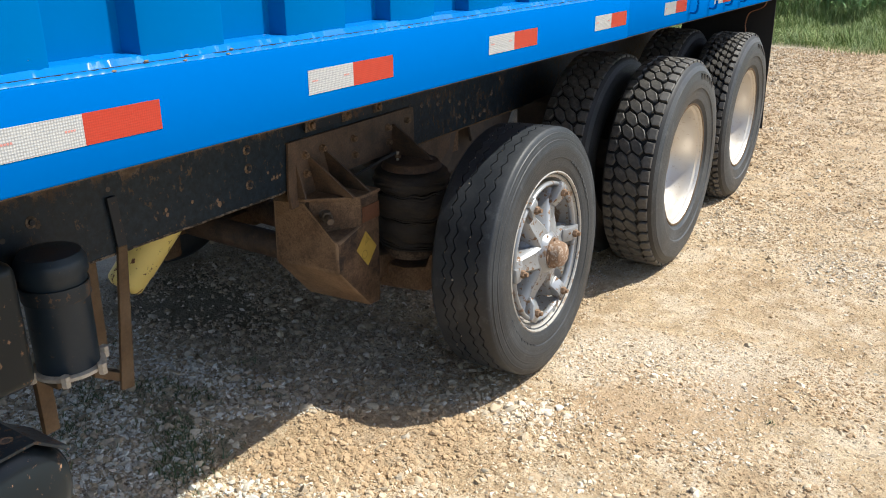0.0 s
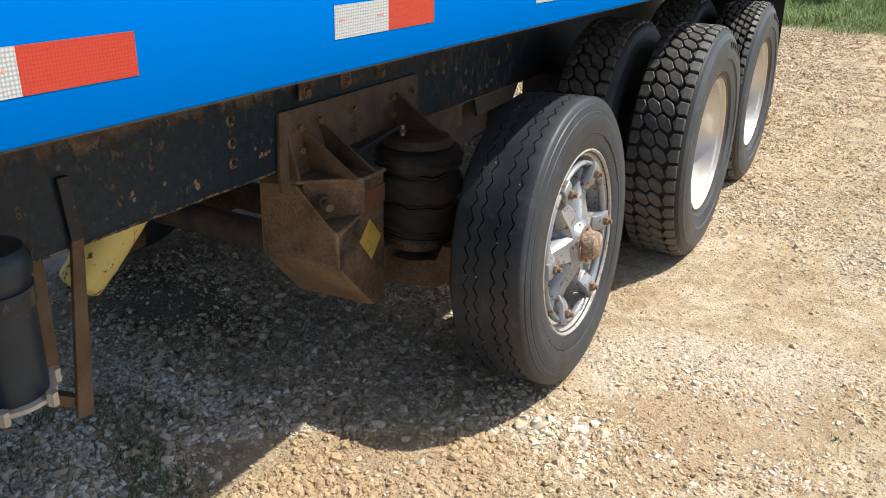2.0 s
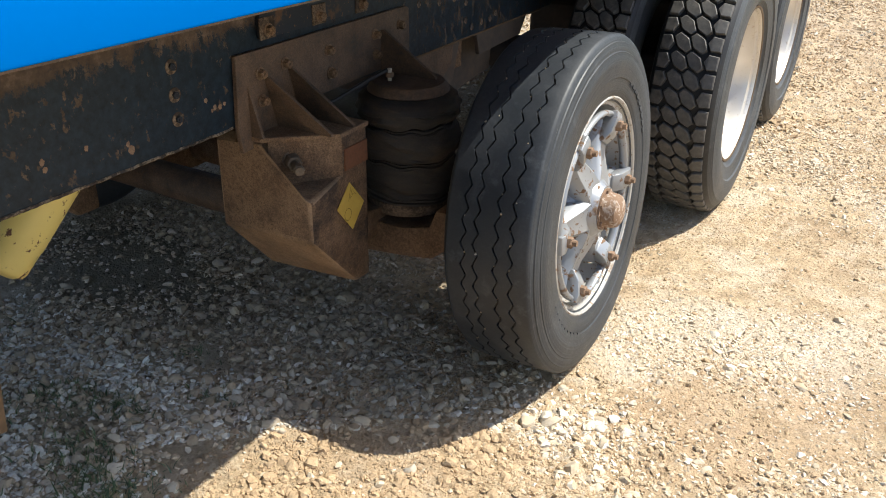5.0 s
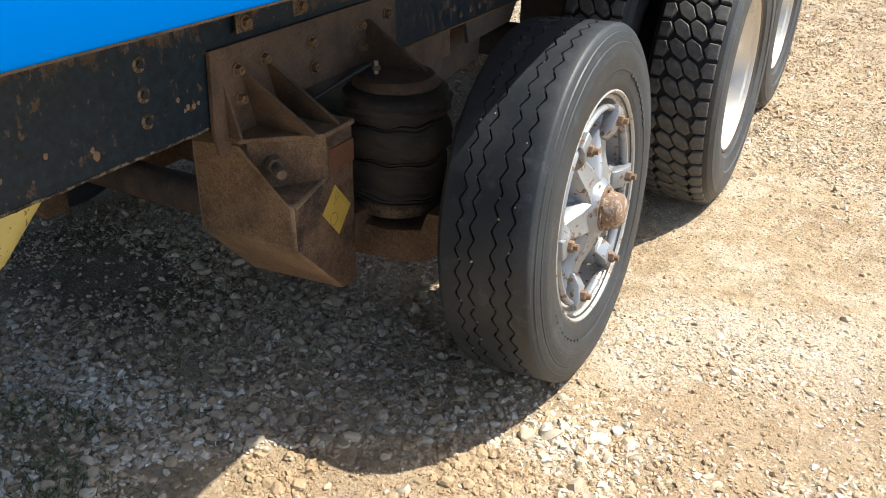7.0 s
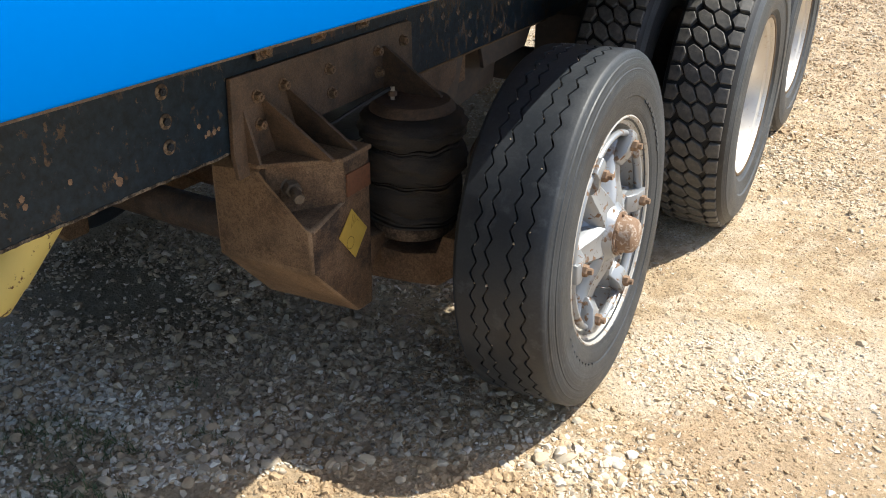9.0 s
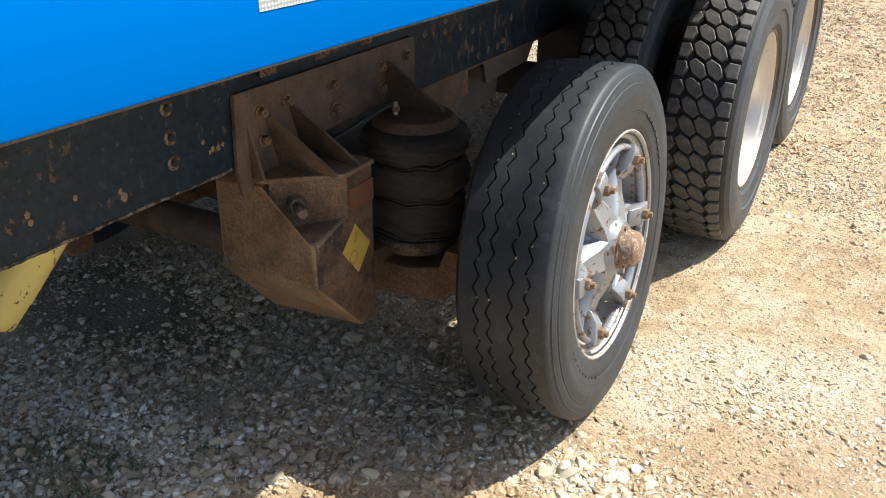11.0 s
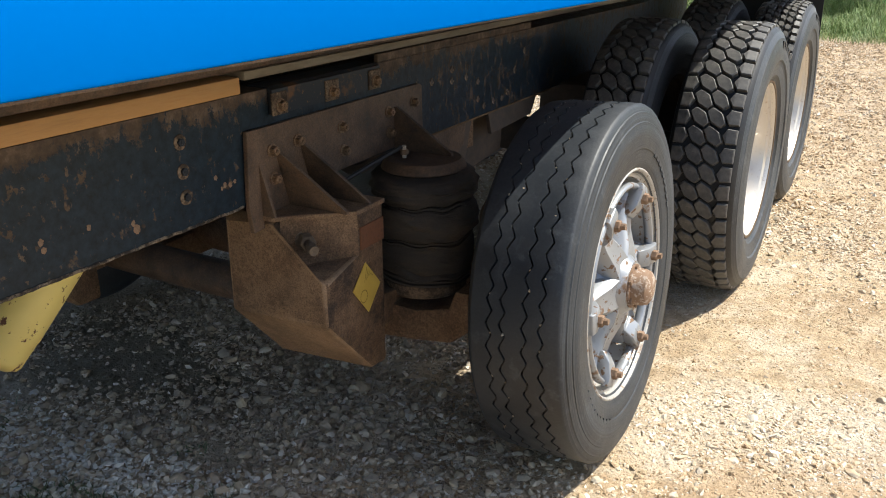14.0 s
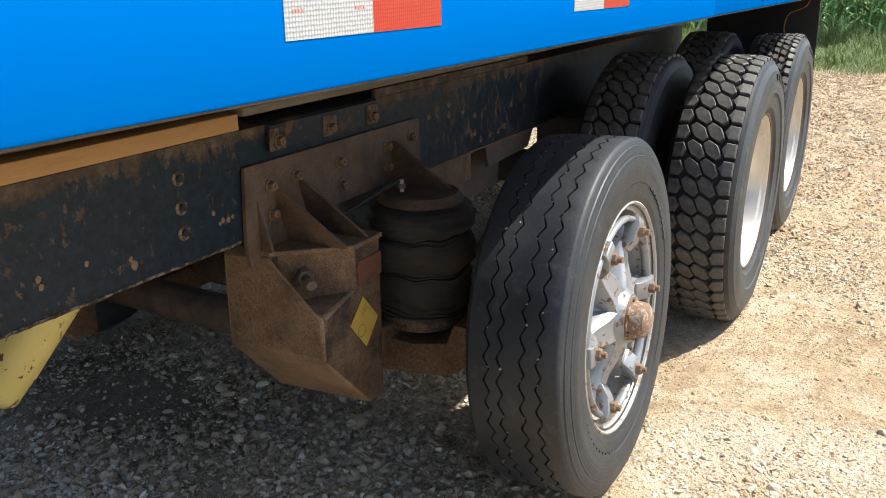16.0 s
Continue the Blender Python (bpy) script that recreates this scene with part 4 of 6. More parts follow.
def air_spring(side):
    cx = -0.612 if side > 0 else -2.34 + 0.612
    unit = empty("air_spring", truck, pose(cx, 0.765, 0.0), "black three-lobed air spring with rusty end plates")
    tilt = Matrix.Translation((0, 0, 0.58)) @ pose(0, 0, 0, 3.0, 2.0) @ Matrix.Translation((0, 0, -0.58)) @ pose(0, 0, 0, 0, -90)
    # (top, bottom, waist radius, bulge): the lobes slump and narrow downwards
    lobes = ((0.738, 0.652, 0.112, 0.034), (0.646, 0.560, 0.130, 0.018), (0.553, 0.452, 0.124, 0.016))
    prof = [(0.752, 0), (0.752, 0.088)]
    for z0, z1, waist, bulge in lobes:
        for i in range(17):
            a = math.pi * i / 16
            prof.append((z0 + (z1 - z0) * (1 - math.cos(a)) / 2, waist + bulge * math.sin(a) ** 0.75 + 0.0022 * math.sin(i * 2.1)))
    prof += [(0.446, 0.122), (0.430, 0.118), (0.410, 0.112), (0.405, 0.110), (0.405, 0)]
    def slump(t, ring):
        """Presses a half-empty bellows out of true; ring: the same for the hoops between its lobes."""
        for v in t.verts:
            y, z, h = v.co.y, v.co.z, v.co.x
            if math.hypot(y, z) < 0.1:
                continue
            k = 1 + 0.075 * noise.noise((y * 6, z * 6, h * 14))
            if not ring:
                k += 0.055 * noise.noise((y * 9, z * 9, h * 85)) + 0.03 * noise.noise((y * 30, z * 30, h * 60))
            sag = min(1.0, max(0.0, (0.73 - h) / 0.05)) * min(1.0, max(0.0, (h - 0.43) / 0.05))
            v.co = (h + sag * (0.042 * noise.noise((y * 5, z * 5, 3.0 + h * 4)) + 0.016 * noise.noise((y * 16, z * 16, h * 20))), y * k, z * k)
        return t
    t = slump(lathe(prof, 72), False)
    part("bellows", moved(t, tilt), RUBBER_AIR, unit, "black dusty rubber bellows", 60)
    for z, r in ((0.649, 0.134), (0.641, 0.140), (0.557, 0.138), (0.548, 0.142), (0.452, 0.136), (0.443, 0.139)):
        part("girdle_ring", moved(slump(lathe([(z - 0.005, r - 0.014), (z - 0.0025, r - 0.002), (z + 0.0025, r - 0.002), (z + 0.005, r - 0.014)], 56), True), tilt), RUBBER_AIR, unit)
    part("top_plate", moved(lathe([(0.766, 0), (0.766, 0.102), (0.756, 0.112), (0.742, 0.118), (0.738, 0.112), (0.738, 0)], 36), pose(0, 0, 0, 0, -90)), RUST_PLATE, unit, "rusty round top plate", 40)
    part("bottom_plate", moved(lathe([(0.430, 0), (0.430, 0.122), (0.424, 0.125), (0.394, 0.118), (0.388, 0)], 36), pose(0, 0, 0, 0, -90)), RUST_DARK, unit, "", 40)
    part("stud", rod((-0.04, -0.035, 0.765), (-0.04, -0.035, 0.800), 0.006, 10), CHALK, unit, "pale stud with nut")
    part("stud_nut", moved(hexagon(0.0115, 0.013), pose(-0.04, -0.035, 0.776, 0, -90)), RUST_BOLT, unit)


LIFT_Y, LIFT_Z = 0.826, 0.480


def lift_suspension():
    for s in (1, -1):
        cx = -0.655 if s > 0 else -2.34 + 0.655
        arm = slab([(0.30, 0.60), (0.40, 0.62), (0.48, 0.44), (0.70, 0.405), (0.98, 0.45), (1.00, 0.40), (0.80, 0.33), (0.48, 0.33), (0.36, 0.47)], "x", cx - 0.09, cx + 0.02, 0.006)
        part("trailing_arm", arm, RUST, truck, "brown rusted trailing arm", 40)
        side = 1 if s > 0 else -1
        out = [(-0.80, 0.300), (-0.70, 0.272), (-0.56, 0.285), (-0.455, 0.300), (-0.40, 0.345), (-0.40, 0.455), (-0.44, 0.455), (-0.46, 0.400), (-0.56, 0.375), (-0.80, 0.385)]
        if s < 0:
            out = [(-2.34 - x, z) for x, z in out]
        part("spring_seat", slab(out, "y", 0.625, 0.905, 0.006), RUST, truck, "rusted seat beam below the air spring", 40)
    axle = [(-0.30, LIFT_Y, LIFT_Z), (-0.42, LIFT_Y + 0.01, LIFT_Z - 0.02), (-0.62, LIFT_Y + 0.02, LIFT_Z - 0.09), (-1.17, LIFT_Y + 0.02, LIFT_Z - 0.11), (-1.72, LIFT_Y + 0.02, LIFT_Z - 0.09), (-1.92, LIFT_Y + 0.01, LIFT_Z - 0.02), (-2.04, LIFT_Y, LIFT_Z)]
    part("lift_axle", tube(axle, 0.06, 16), RUST, truck, "rusty dropped tube axle", 50)
    tie = part("tie_tube", tube([(-1.60, 0.51, 0.398), (-1.25, 0.505, 0.398), (-0.95, 0.50, 0.402), (-0.79, 0.50, 0.405)], 0.054, 24), RUST_PLATE, truck, "rusty round cross tube between the hangers", 50)
    part("tube_bracket", slab([(0.462, 0.452), (0.548, 0.452), (0.535, 0.505), (0.478, 0.505)], "x", -1.02, -0.90, 0.004), RUST_PLATE, tie)
    for pts, r in (([(-0.735, 0.47, 0.735), (-0.715, 0.54, 0.742), (-0.685, 0.64, 0.772), (-0.656, 0.722, 0.797)], 0.006), 
                   ([(-0.785, 0.96, 0.80), (-0.775, 0.985, 0.77), (-0.772, 1.00, 0.74)], 0.005)):
        part("air_hose", tube(pts, r), HOSE, truck, "thin black air hose", 60)
    part("brake_chamber", moved(lathe([(0, 0), (0, 0.06), (0.03, 0.08), (0.07, 0.083), (0.08, 0.09), (0.09, 0.083), (0.13, 0.075), (0.16, 0.04), (0.16, 0)], 28), pose(-0.52, 1.06, 0.50, 0, 0, 95)), RUST, truck, "rusty brake chamber", 40)


# ---- wheels ----
RIB_GROOVES = (-0.168, -0.136, -0.083, -0.044)


def rib_tyre(R, rim_r):
    """Worn rib tyre, axis x, outer side at +x, x = 0 at the outer rim edge. Four zigzag grooves."""
    waves, per = 52, 6
    n = waves * per
    zig = [0.0, 0.30, 0.70, 1.0, 0.70, 0.30]
    left = [(-0.212, rim_r - 0.012), (-0.226, rim_r + 0.01), (-0.240, rim_r + 0.06), (-0.243, rim_r + 0.10), (-0.238, R - 0.052), (-0.231, R - 0.024), (-0.224, R - 0.012), (-0.214, R - 0.004)]
    right = [(-0.006, R - 0.001), (-0.001, R - 0.004), (0.003, R - 0.010), (0.0060, R - 0.020), (0.0090, R - 0.022), (0.0105, R - 0.031), (0.0115, R - 0.033), (0.0125, R - 0.045), (0.0145, R - 0.047), (0.0155, R - 0.058), (0.0170, R - 0.061), (0.0170, R - 0.085), (0.0155, R - 0.112), (0.0130, R - 0.115), (0.010, rim_r + 0.020), (0.009, rim_r + 0.016), (0.004, rim_r + 0.004), (-0.006, rim_r - 0.010)]
    cols = [("p", x, r) for x, r in left]
    for c in RIB_GROOVES:
        for dx, dr in ((-0.0026, 0.0), (-0.0021, -0.010), (0.0021, -0.010), (0.0026, 0.0)):
            cols.append(("z", c + dx, R + dr))
    cols += [("p", x, r) for x, r in right]
    bm = bmesh.new()
    rings = []
    for kind, x, r in cols:
        ring = []
        for i in range(n):
            a = 2 * math.pi * i / n
            xx = x + (0.0135 * (zig[i % per] - 0.5) if kind == "z" else 0.0)
            ring.append(bm.verts.new((xx, r * math.cos(a), r * math.sin(a))))
        rings.append(ring)
    for k, (a, b) in enumerate(zip(rings, rings[1:])):
        side = cols[k][1] > -0.003 and cols[k][0] == "p"
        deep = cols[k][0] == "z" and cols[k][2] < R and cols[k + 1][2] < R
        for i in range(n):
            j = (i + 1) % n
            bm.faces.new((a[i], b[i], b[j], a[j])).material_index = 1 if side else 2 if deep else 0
    return bm


def lug_tyre(R, rim_r):
    left = [(-0.205, rim_r - 0.012), (-0.222, rim_r + 0.01), (-0.240, rim_r + 0.07), (-0.243, rim_r + 0.11), (-0.236, R - 0.06), (-0.226, R - 0.028), (-0.214, R - 0.018)]
    right = [(-0.002, R - 0.018), (0.012, R - 0.030), (0.020, R - 0.050), (0.024, R - 0.054), (0.029, R - 0.080), (0.033, R - 0.10), (0.031, R - 0.135), (0.026, R - 0.140), (0.018, rim_r + 0.024), (0.011, rim_r + 0.018), (0.004, rim_r + 0.004), (-0.006, rim_r - 0.010)]
    bm = lathe(left + [(-0.16, R - 0.017), (-0.06, R - 0.017)] + right, 96)
    # recessed faces between the lugs get the shade-dark colour
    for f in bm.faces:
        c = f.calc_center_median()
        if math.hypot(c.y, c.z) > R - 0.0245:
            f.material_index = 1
    return bm


LUGS = 50
LUG_COLUMNS = ((-0.187, 0.052, 0.0, True), (-0.135, 0.062, 0.945, False), (-0.081, 0.062, 0.907, False), (-0.029, 0.052, 0.851, True))
ROUGH_COLUMNS = ((-0.192, 0.044, 0.0, True), (-0.153, 0.040, 0.3, False), (-0.118, 0.036, 0.8, False), (-0.084, 0.036, 0.2, False), (-0.051, 0.036, 0.65, False), (-0.019, 0.040, 0.1, True))


def lug(bm, R, column, a0, wob=0.0, torn=None, count=LUGS):
    """One six-sided tread lug with tapered flanks, at the angle a0 round the x axis."""
    cx, w, _, edge = column
    hw, hl = w / 2 - 0.0036, math.pi * R / count - (0.0040 if torn else 0.0052)
    if edge:
        s = 1 if cx > -0.1 else -1
        shape = [(-s * hw, 0.0), (-s * hw * 0.35, hl), (s * hw * 1.15, hl * 0.92), (s * hw * 1.15, -hl * 0.92), (-s * hw * 0.35, -hl)]
    else:
        q = 1.20 * hw
        shape = [(q, hl * 0.10), (q * 0.56, hl * 0.92), (q * 0.40, hl), (-q * 0.40, hl), (-q * 0.56, hl * 0.92), (-q, hl * 0.10), (-q, -hl * 0.10), (-q * 0.56, -hl * 0.92), (-q * 0.40, -hl), (q * 0.40, -hl), (q * 0.56, -hl * 0.92), (q, -hl * 0.10)]
    if not edge:
        shape = [(dx, dl + 0.55 * dx) for dx, dl in shape]
    if torn:
        shape = [(dx * torn.uniform(0.72, 1.08), dl * torn.uniform(0.68, 1.12)) for dx, dl in shape]
    rings = []
    for grow, deep in ((0.86, 0.0), (0.97, 0.0026), (1.04, 0.024)):
        ring = []
        for dx, dl in shape:
            drop = 0.006 if edge and abs(cx + dx + 0.108) > 0.09 and deep < 0.02 else 0.0
            a, rr = a0 + dl * grow / R, R - deep - drop + wob
            ring.append(bm.verts.new((cx + dx * grow, rr * math.cos(a), rr * math.sin(a))))
        rings.append(ring)
    bm.faces.new(rings[0])
    for p_, q_ in zip(rings, rings[1:]):
        for i in range(len(shape)):
            j = (i + 1) % len(shape)
            bm.faces.new((p_[i], q_[i], q_[j], p_[j]))
    return bm


def lug_tread(R, rough=False):
    """All lugs of a tyre that stands further off, as one tread; rough: chipped, irregular blocks."""
    bm = bmesh.new()
    rnd = random.Random(4)
    columns, count = (LUG_COLUMNS, LUGS) if not rough else (ROUGH_COLUMNS, 64)
    for col in columns:
        for k in range(count):
            lug(bm, R, col, (k + col[2]) * 2 * math.pi / count, rnd.uniform(-0.007, 0.001) if rough else rnd.uniform(-0.0008, 0.0008), rnd if rough else None, count)
    return bm


RIM_R = 0.2985
R_LIFT, R_REAR = 0.464, 0.512


def raised_marks(count, r0, r1, a0, a1, x, parent, mt, name):
    """Plain raised bars where the sidewall carries unreadable lettering."""
    t = bmesh.new()
    for k in range(count):
        a, b = a0 + (a1 - a0) * k / count, a0 + (a1 - a0) * (k + 0.62) / count
        q = [(r * math.cos(t_), r * math.sin(t_)) for r, t_ in ((r0, a), (r1, a), (r1, b), (r0, b))]
        slab(q, "x", x - 0.004, x + 0.0015, 0.0, t)
    return part(name, t, mt, parent)


def lift_wheel():
    w = empty("lift_wheel", truck, pose(-0.047, LIFT_Y, LIFT_Z, 0, -2.35, 0.6), "worn rib tyre on a silver six-spoke wheel with rusty hub cap")
    tyre = part("tyre", rib_tyre(R_LIFT, RIM_R), [TYRE, TYRE_SIDE, GROOVE], w, "worn grey-black rib tyre with zigzag grooves", 32)
    rnd = random.Random(6)
    t = bmesh.new()
    for k in range(150):
        a, c = rnd.uniform(0, 2 * math.pi), rnd.choice(RIB_GROOVES)
        g = bmesh.new()
        bmesh.ops.create_icosphere(g, subdivisions=1, radius=rnd.choice((0.0018, 0.0022, 0.0028, 0.0042)))
        join(t, moved(g, Matrix.Translation((c + rnd.uniform(-0.007, 0.007), (R_LIFT - 0.003) * math.cos(a), (R_LIFT - 0.003) * math.sin(a)))))
    tagged(part("groove_pebbles", t, STONE, w, "tiny pale pebbles stuck in the grooves"), kind="stuff")
    raised_marks(9, 0.346, 0.370, radians(20), radians(62), 0.0145, w, TYRE_SIDE, "sidewall_lettering")
    raised_marks(9, 0.346, 0.370, radians(205), radians(250), 0.0145, w, TYRE_SIDE, "sidewall_lettering")
    rim = lathe([(0.003, RIM_R - 0.004), (0.006, RIM_R), (0.004, RIM_R + 0.004), (-0.006, RIM_R + 0.002), (-0.012, RIM_R - 0.006), (-0.016, RIM_R - 0.020), (-0.050, RIM_R - 0.027), (-0.062, RIM_R - 0.030), (-0.20, RIM_R - 0.034), (-0.215, RIM_R), (-0.21, RIM_R + 0.006), (-0.19, RIM_R - 0.012), (-0.06, RIM_R - 0.014), (-0.014, RIM_R - 0.012), (-0.006, RIM_R - 0.006)], 96, closed=True)
    part("rim", rim, RIM_SILVER, w, "silver painted demountable rim", 40)
    # round ring that carries the clamps
    ring = []
    for i in range(12):
        a = 2 * math.pi * i / 12
        ring.append((-0.014 + 0.0130 * math.cos(a), 0.256 + 0.0085 * math.sin(a)))
    part("clamp_ring", lathe(ring, 84, closed=True), HUB_SILVER, w, "silver ring inside the rim", 60)
    # inner backing: brake drum
    part("brake_drum", lathe([(-0.10, 0), (-0.10, 0.17), (-0.115, 0.205), (-0.20, 0.21), (-0.20, 0.0)], 60), HUB_SILVER, w, "dull silver brake drum", 40)
    hub = part("hub", lathe([(-0.11, 0), (-0.11, 0.115), (-0.055, 0.108), (-0.022, 0.088), (0.002, 0.078), (0.012, 0.068), (0.020, 0.064), (0.020, 0)], 48), HUB_SILVER, w, "cast silver hub with rust", 40)
    nut, stud = bmesh.new(), None
    hexagon(0.0152, 0.020, nut)
    nut = finish(nut, "clamp_nut", RUST_BOLT)
    stud = finish(lathe([(0, 0), (0, 0.009), (0.012, 0.008), (0.012, 0)], 10), "stud_end", RUST_BOLT)
    for k in range(6):
        a = 1 + 60 * k
        m = pose(0, 0, 0, a)
        # spoke: hollow cast arm, wide at the hub and narrower at the ring
        t = bmesh.new()
        secs = []
        for r, wd, xf, xb in ((0.060, 0.050, 0.006, -0.085), (0.105, 0.043, -0.002, -0.085), (0.150, 0.036, -0.018, -0.085), (0.200, 0.033, -0.026, -0.085), (0.236, 0.032, -0.022, -0.080)):
            b = 0.012
            secs.append([t.verts.new((x, r, s)) for x, s in ((xb, -wd), (xf - b, -wd), (xf, -wd + b), (xf - 0.004, 0), (xf, wd - b), (xf - b, wd), (xb, wd))])
        for p_, q_ in zip(secs, secs[1:]):
            for i in range(7):
                j = (i + 1) % 7
                t.faces.new((p_[i], p_[j], q_[j], q_[i]))
        t.faces.new(secs[0][::-1])
        t.faces.new(secs[-1])
        part("spoke", moved(t, m), HUB_SILVER, w, "", 50)
        # clamp: wedge block that sits over the ring, with its nut
        t = slab([(0.178, -0.018), (0.206, 0.002), (0.246, 0.010), (0.266, 0.006), (0.266, -0.008), (0.240, -0.030), (0.178, -0.034)], "z", -0.026, 0.026, 0.003)
        for vv in t.verts:
            vv.co = Vector((vv.co.y, vv.co.x, vv.co.z))
        part("clamp", moved(t, m), HUB_SILVER, w, "", 40)
        part("clamp_nut", nut, None, w, "rust-brown clamp nut", m=m @ pose(0.001, 0.230, 0.0))
        part("stud_end", stud, None, w, m=m @ pose(0.020, 0.230, 0.0))
    cap = lathe([(0.018, 0), (0.018, 0.058), (0.026, 0.058), (0.026, 0.049), (0.050, 0.047), (0.062, 0.043), (0.069, 0.033), (0.072, 0.017), (0.073, 0.0)], 40)
    part("hub_cap", cap, CAP_RUST, w, "rust-brown domed hub cap", 35)
    capbolt = finish(hexagon(0.008, 0.007), "cap_bolt", RUST_BOLT)
    for k in range(6):
        part("cap_bolt", capbolt, None, w, m=pose(0, 0, 0, 30 + 60 * k) @ pose(0.024, 0.0525, 0))
    return w


def drive_wheel(m, meshes):
    w = empty("drive_wheel", truck, m, "deep-dished polished wheel with dusty lug tyre")
    names = ("tyre", "rim", "wheel_disc", "tread")
    labels = ("black lug tyre with dusty sidewall", "polished dished aluminium rim", "", "six-sided worn tread lugs")
    for nm, me, lb in zip(names, meshes, labels):
        ob = part(nm, me, None, w, lb)
        if nm == "tread":
            tagged(ob, kind="stuff")
    return w


def all_wheels():
    lw = lift_wheel()
    far = copy_thing(lw, pose(-2.34 + 0.045, LIFT_Y, LIFT_Z, 0, 2.35, 180))
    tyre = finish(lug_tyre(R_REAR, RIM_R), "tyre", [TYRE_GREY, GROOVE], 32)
    lugs = finish(lug_tread(R_REAR), "tread", LUG)
    torn = finish(lug_tread(R_REAR, True), "tread", LUG)
    edge = finish(lathe([(0.0065, RIM_R - 0.006), (0.0085, RIM_R - 0.002), (0.0075, RIM_R + 0.004), (0.004, RIM_R + 0.005), (0.004, RIM_R - 0.006)], 96, closed=True), "rim_edge", RUST_TAN, 40)
    rim = finish(lathe([(0.002, RIM_R - 0.008), (0.006, RIM_R - 0.003), (0.005, RIM_R + 0.003), (-0.004, RIM_R + 0.003), (-0.010, RIM_R - 0.008), (-0.020, RIM_R - 0.024), (-0.055, RIM_R - 0.034), (-0.125, RIM_R - 0.040), (-0.145, RIM_R - 0.055), (-0.200, RIM_R - 0.05), (-0.212, RIM_R), (-0.205, RIM_R + 0.006), (-0.19, RIM_R - 0.014), (-0.02, RIM_R - 0.013)], 96, closed=True), "rim", ALU, 40)
    disc = finish(lathe([(-0.144, RIM_R - 0.054), (-0.168, 0.20), (-0.170, 0.155), (-0.171, 0.12), (-0.171, 0.095), (-0.150, 0.09), (-0.145, 0.082), (-0.144, 0.0)], 72), "wheel_disc", DUSTY_ALU, 40)
    meshes = (tyre, rim, disc, lugs)
    # Inner rims and discs coloured dark, standing in for shade between the duals.
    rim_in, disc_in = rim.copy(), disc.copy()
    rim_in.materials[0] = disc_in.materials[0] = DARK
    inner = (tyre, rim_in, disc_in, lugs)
    singles = [finish(lug(bmesh.new(), R_REAR, c, 0.0), "tread_lug", LUG) for c in LUG_COLUMNS]
    for y, z, x in ((2.185, 0.503, 0.032), (3.52, 0.483, -0.018)):
        w = drive_wheel(pose(x, y, z, 17 * y), meshes[:3] if y < 3 else meshes[:3] + (torn,))
        part("rim_edge", edge, None, w, "thin tan corroded edge of the rim")
        if y < 3:
            for c, me in zip(LUG_COLUMNS, singles):
                for k in range(LUGS):
                    part("tread_lug", me, None, w, m=pose(0, 0, 0, (k + c[2]) * 360.0 / LUGS))
        raised_marks(5, 0.392, 0.446, radians(54 - 17 * y), radians(86 - 17 * y), 0.0305, w, GROOVE, "sidewall_lettering")
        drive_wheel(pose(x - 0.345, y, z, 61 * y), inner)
        drive_wheel(pose(-2.34 - x, y, z, 17 * y, 0, 180), meshes)
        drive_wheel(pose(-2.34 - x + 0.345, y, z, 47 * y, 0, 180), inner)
        part("drive_axle", rod((-0.10, y, z), (-2.24, y, z), 0.075, 18), DARK, truck, "dirty drive axle housing", 50)


# ---- air gear ahead of the hanger ----
def air_dryer():
    u = empty("air_dryer", truck, pose(-0.625, -0.757, 0), "black canister with a dark strap on a rusty bracket")
    turn = pose(0, 0, 0, 0, -90)
    part("canister", moved(lathe([(0.585, 0), (0.585, 0.075), (0.828, 0.077), (0.836, 0.083), (0.868, 0.083), (0.876, 0.079), (0.888, 0.072), (0.894, 0.054), (0.898, 0.0)], 48), turn), CANISTER, u, "black painted canister", 40)
    part("strap", moved(lathe([(0.772, 0.075), (0.773, 0.0800), (0.776, 0.0808), (0.809, 0.0812), (0.812, 0.0805), (0.813, 0.075)], 48), turn), STRAP_BLACK, u, "black strap with rusty edges", 40)
    part("clamp_ring", moved(lathe([(0.574, 0), (0.574, 0.082), (0.577, 0.088), (0.586, 0.088), (0.589, 0.078), (0.589, 0)], 48), turn), CHALK, u, "whitened corroded clamp ring", 40)
    nut = finish(hexagon(0.012, 0.03), "clamp_bolt", CHALK)
    for k in range(6):
        a = radians(20 + 60 * k)
        part("clamp_bolt", nut, None, u, m=pose(0.094 * math.cos(a), 0.094 * math.sin(a), 0.598, 0, 90))
    part("foot", box(-0.10, 0.03, -0.06, 0.05, 0.545, 0.572, 0.004), RUST_TAN, u, "rusty bracket foot")
    part("foot_bar", box(-0.135, -0.115, -0.03, 0.012, 0.345, 0.56, 0.002), RUST_TAN, u)


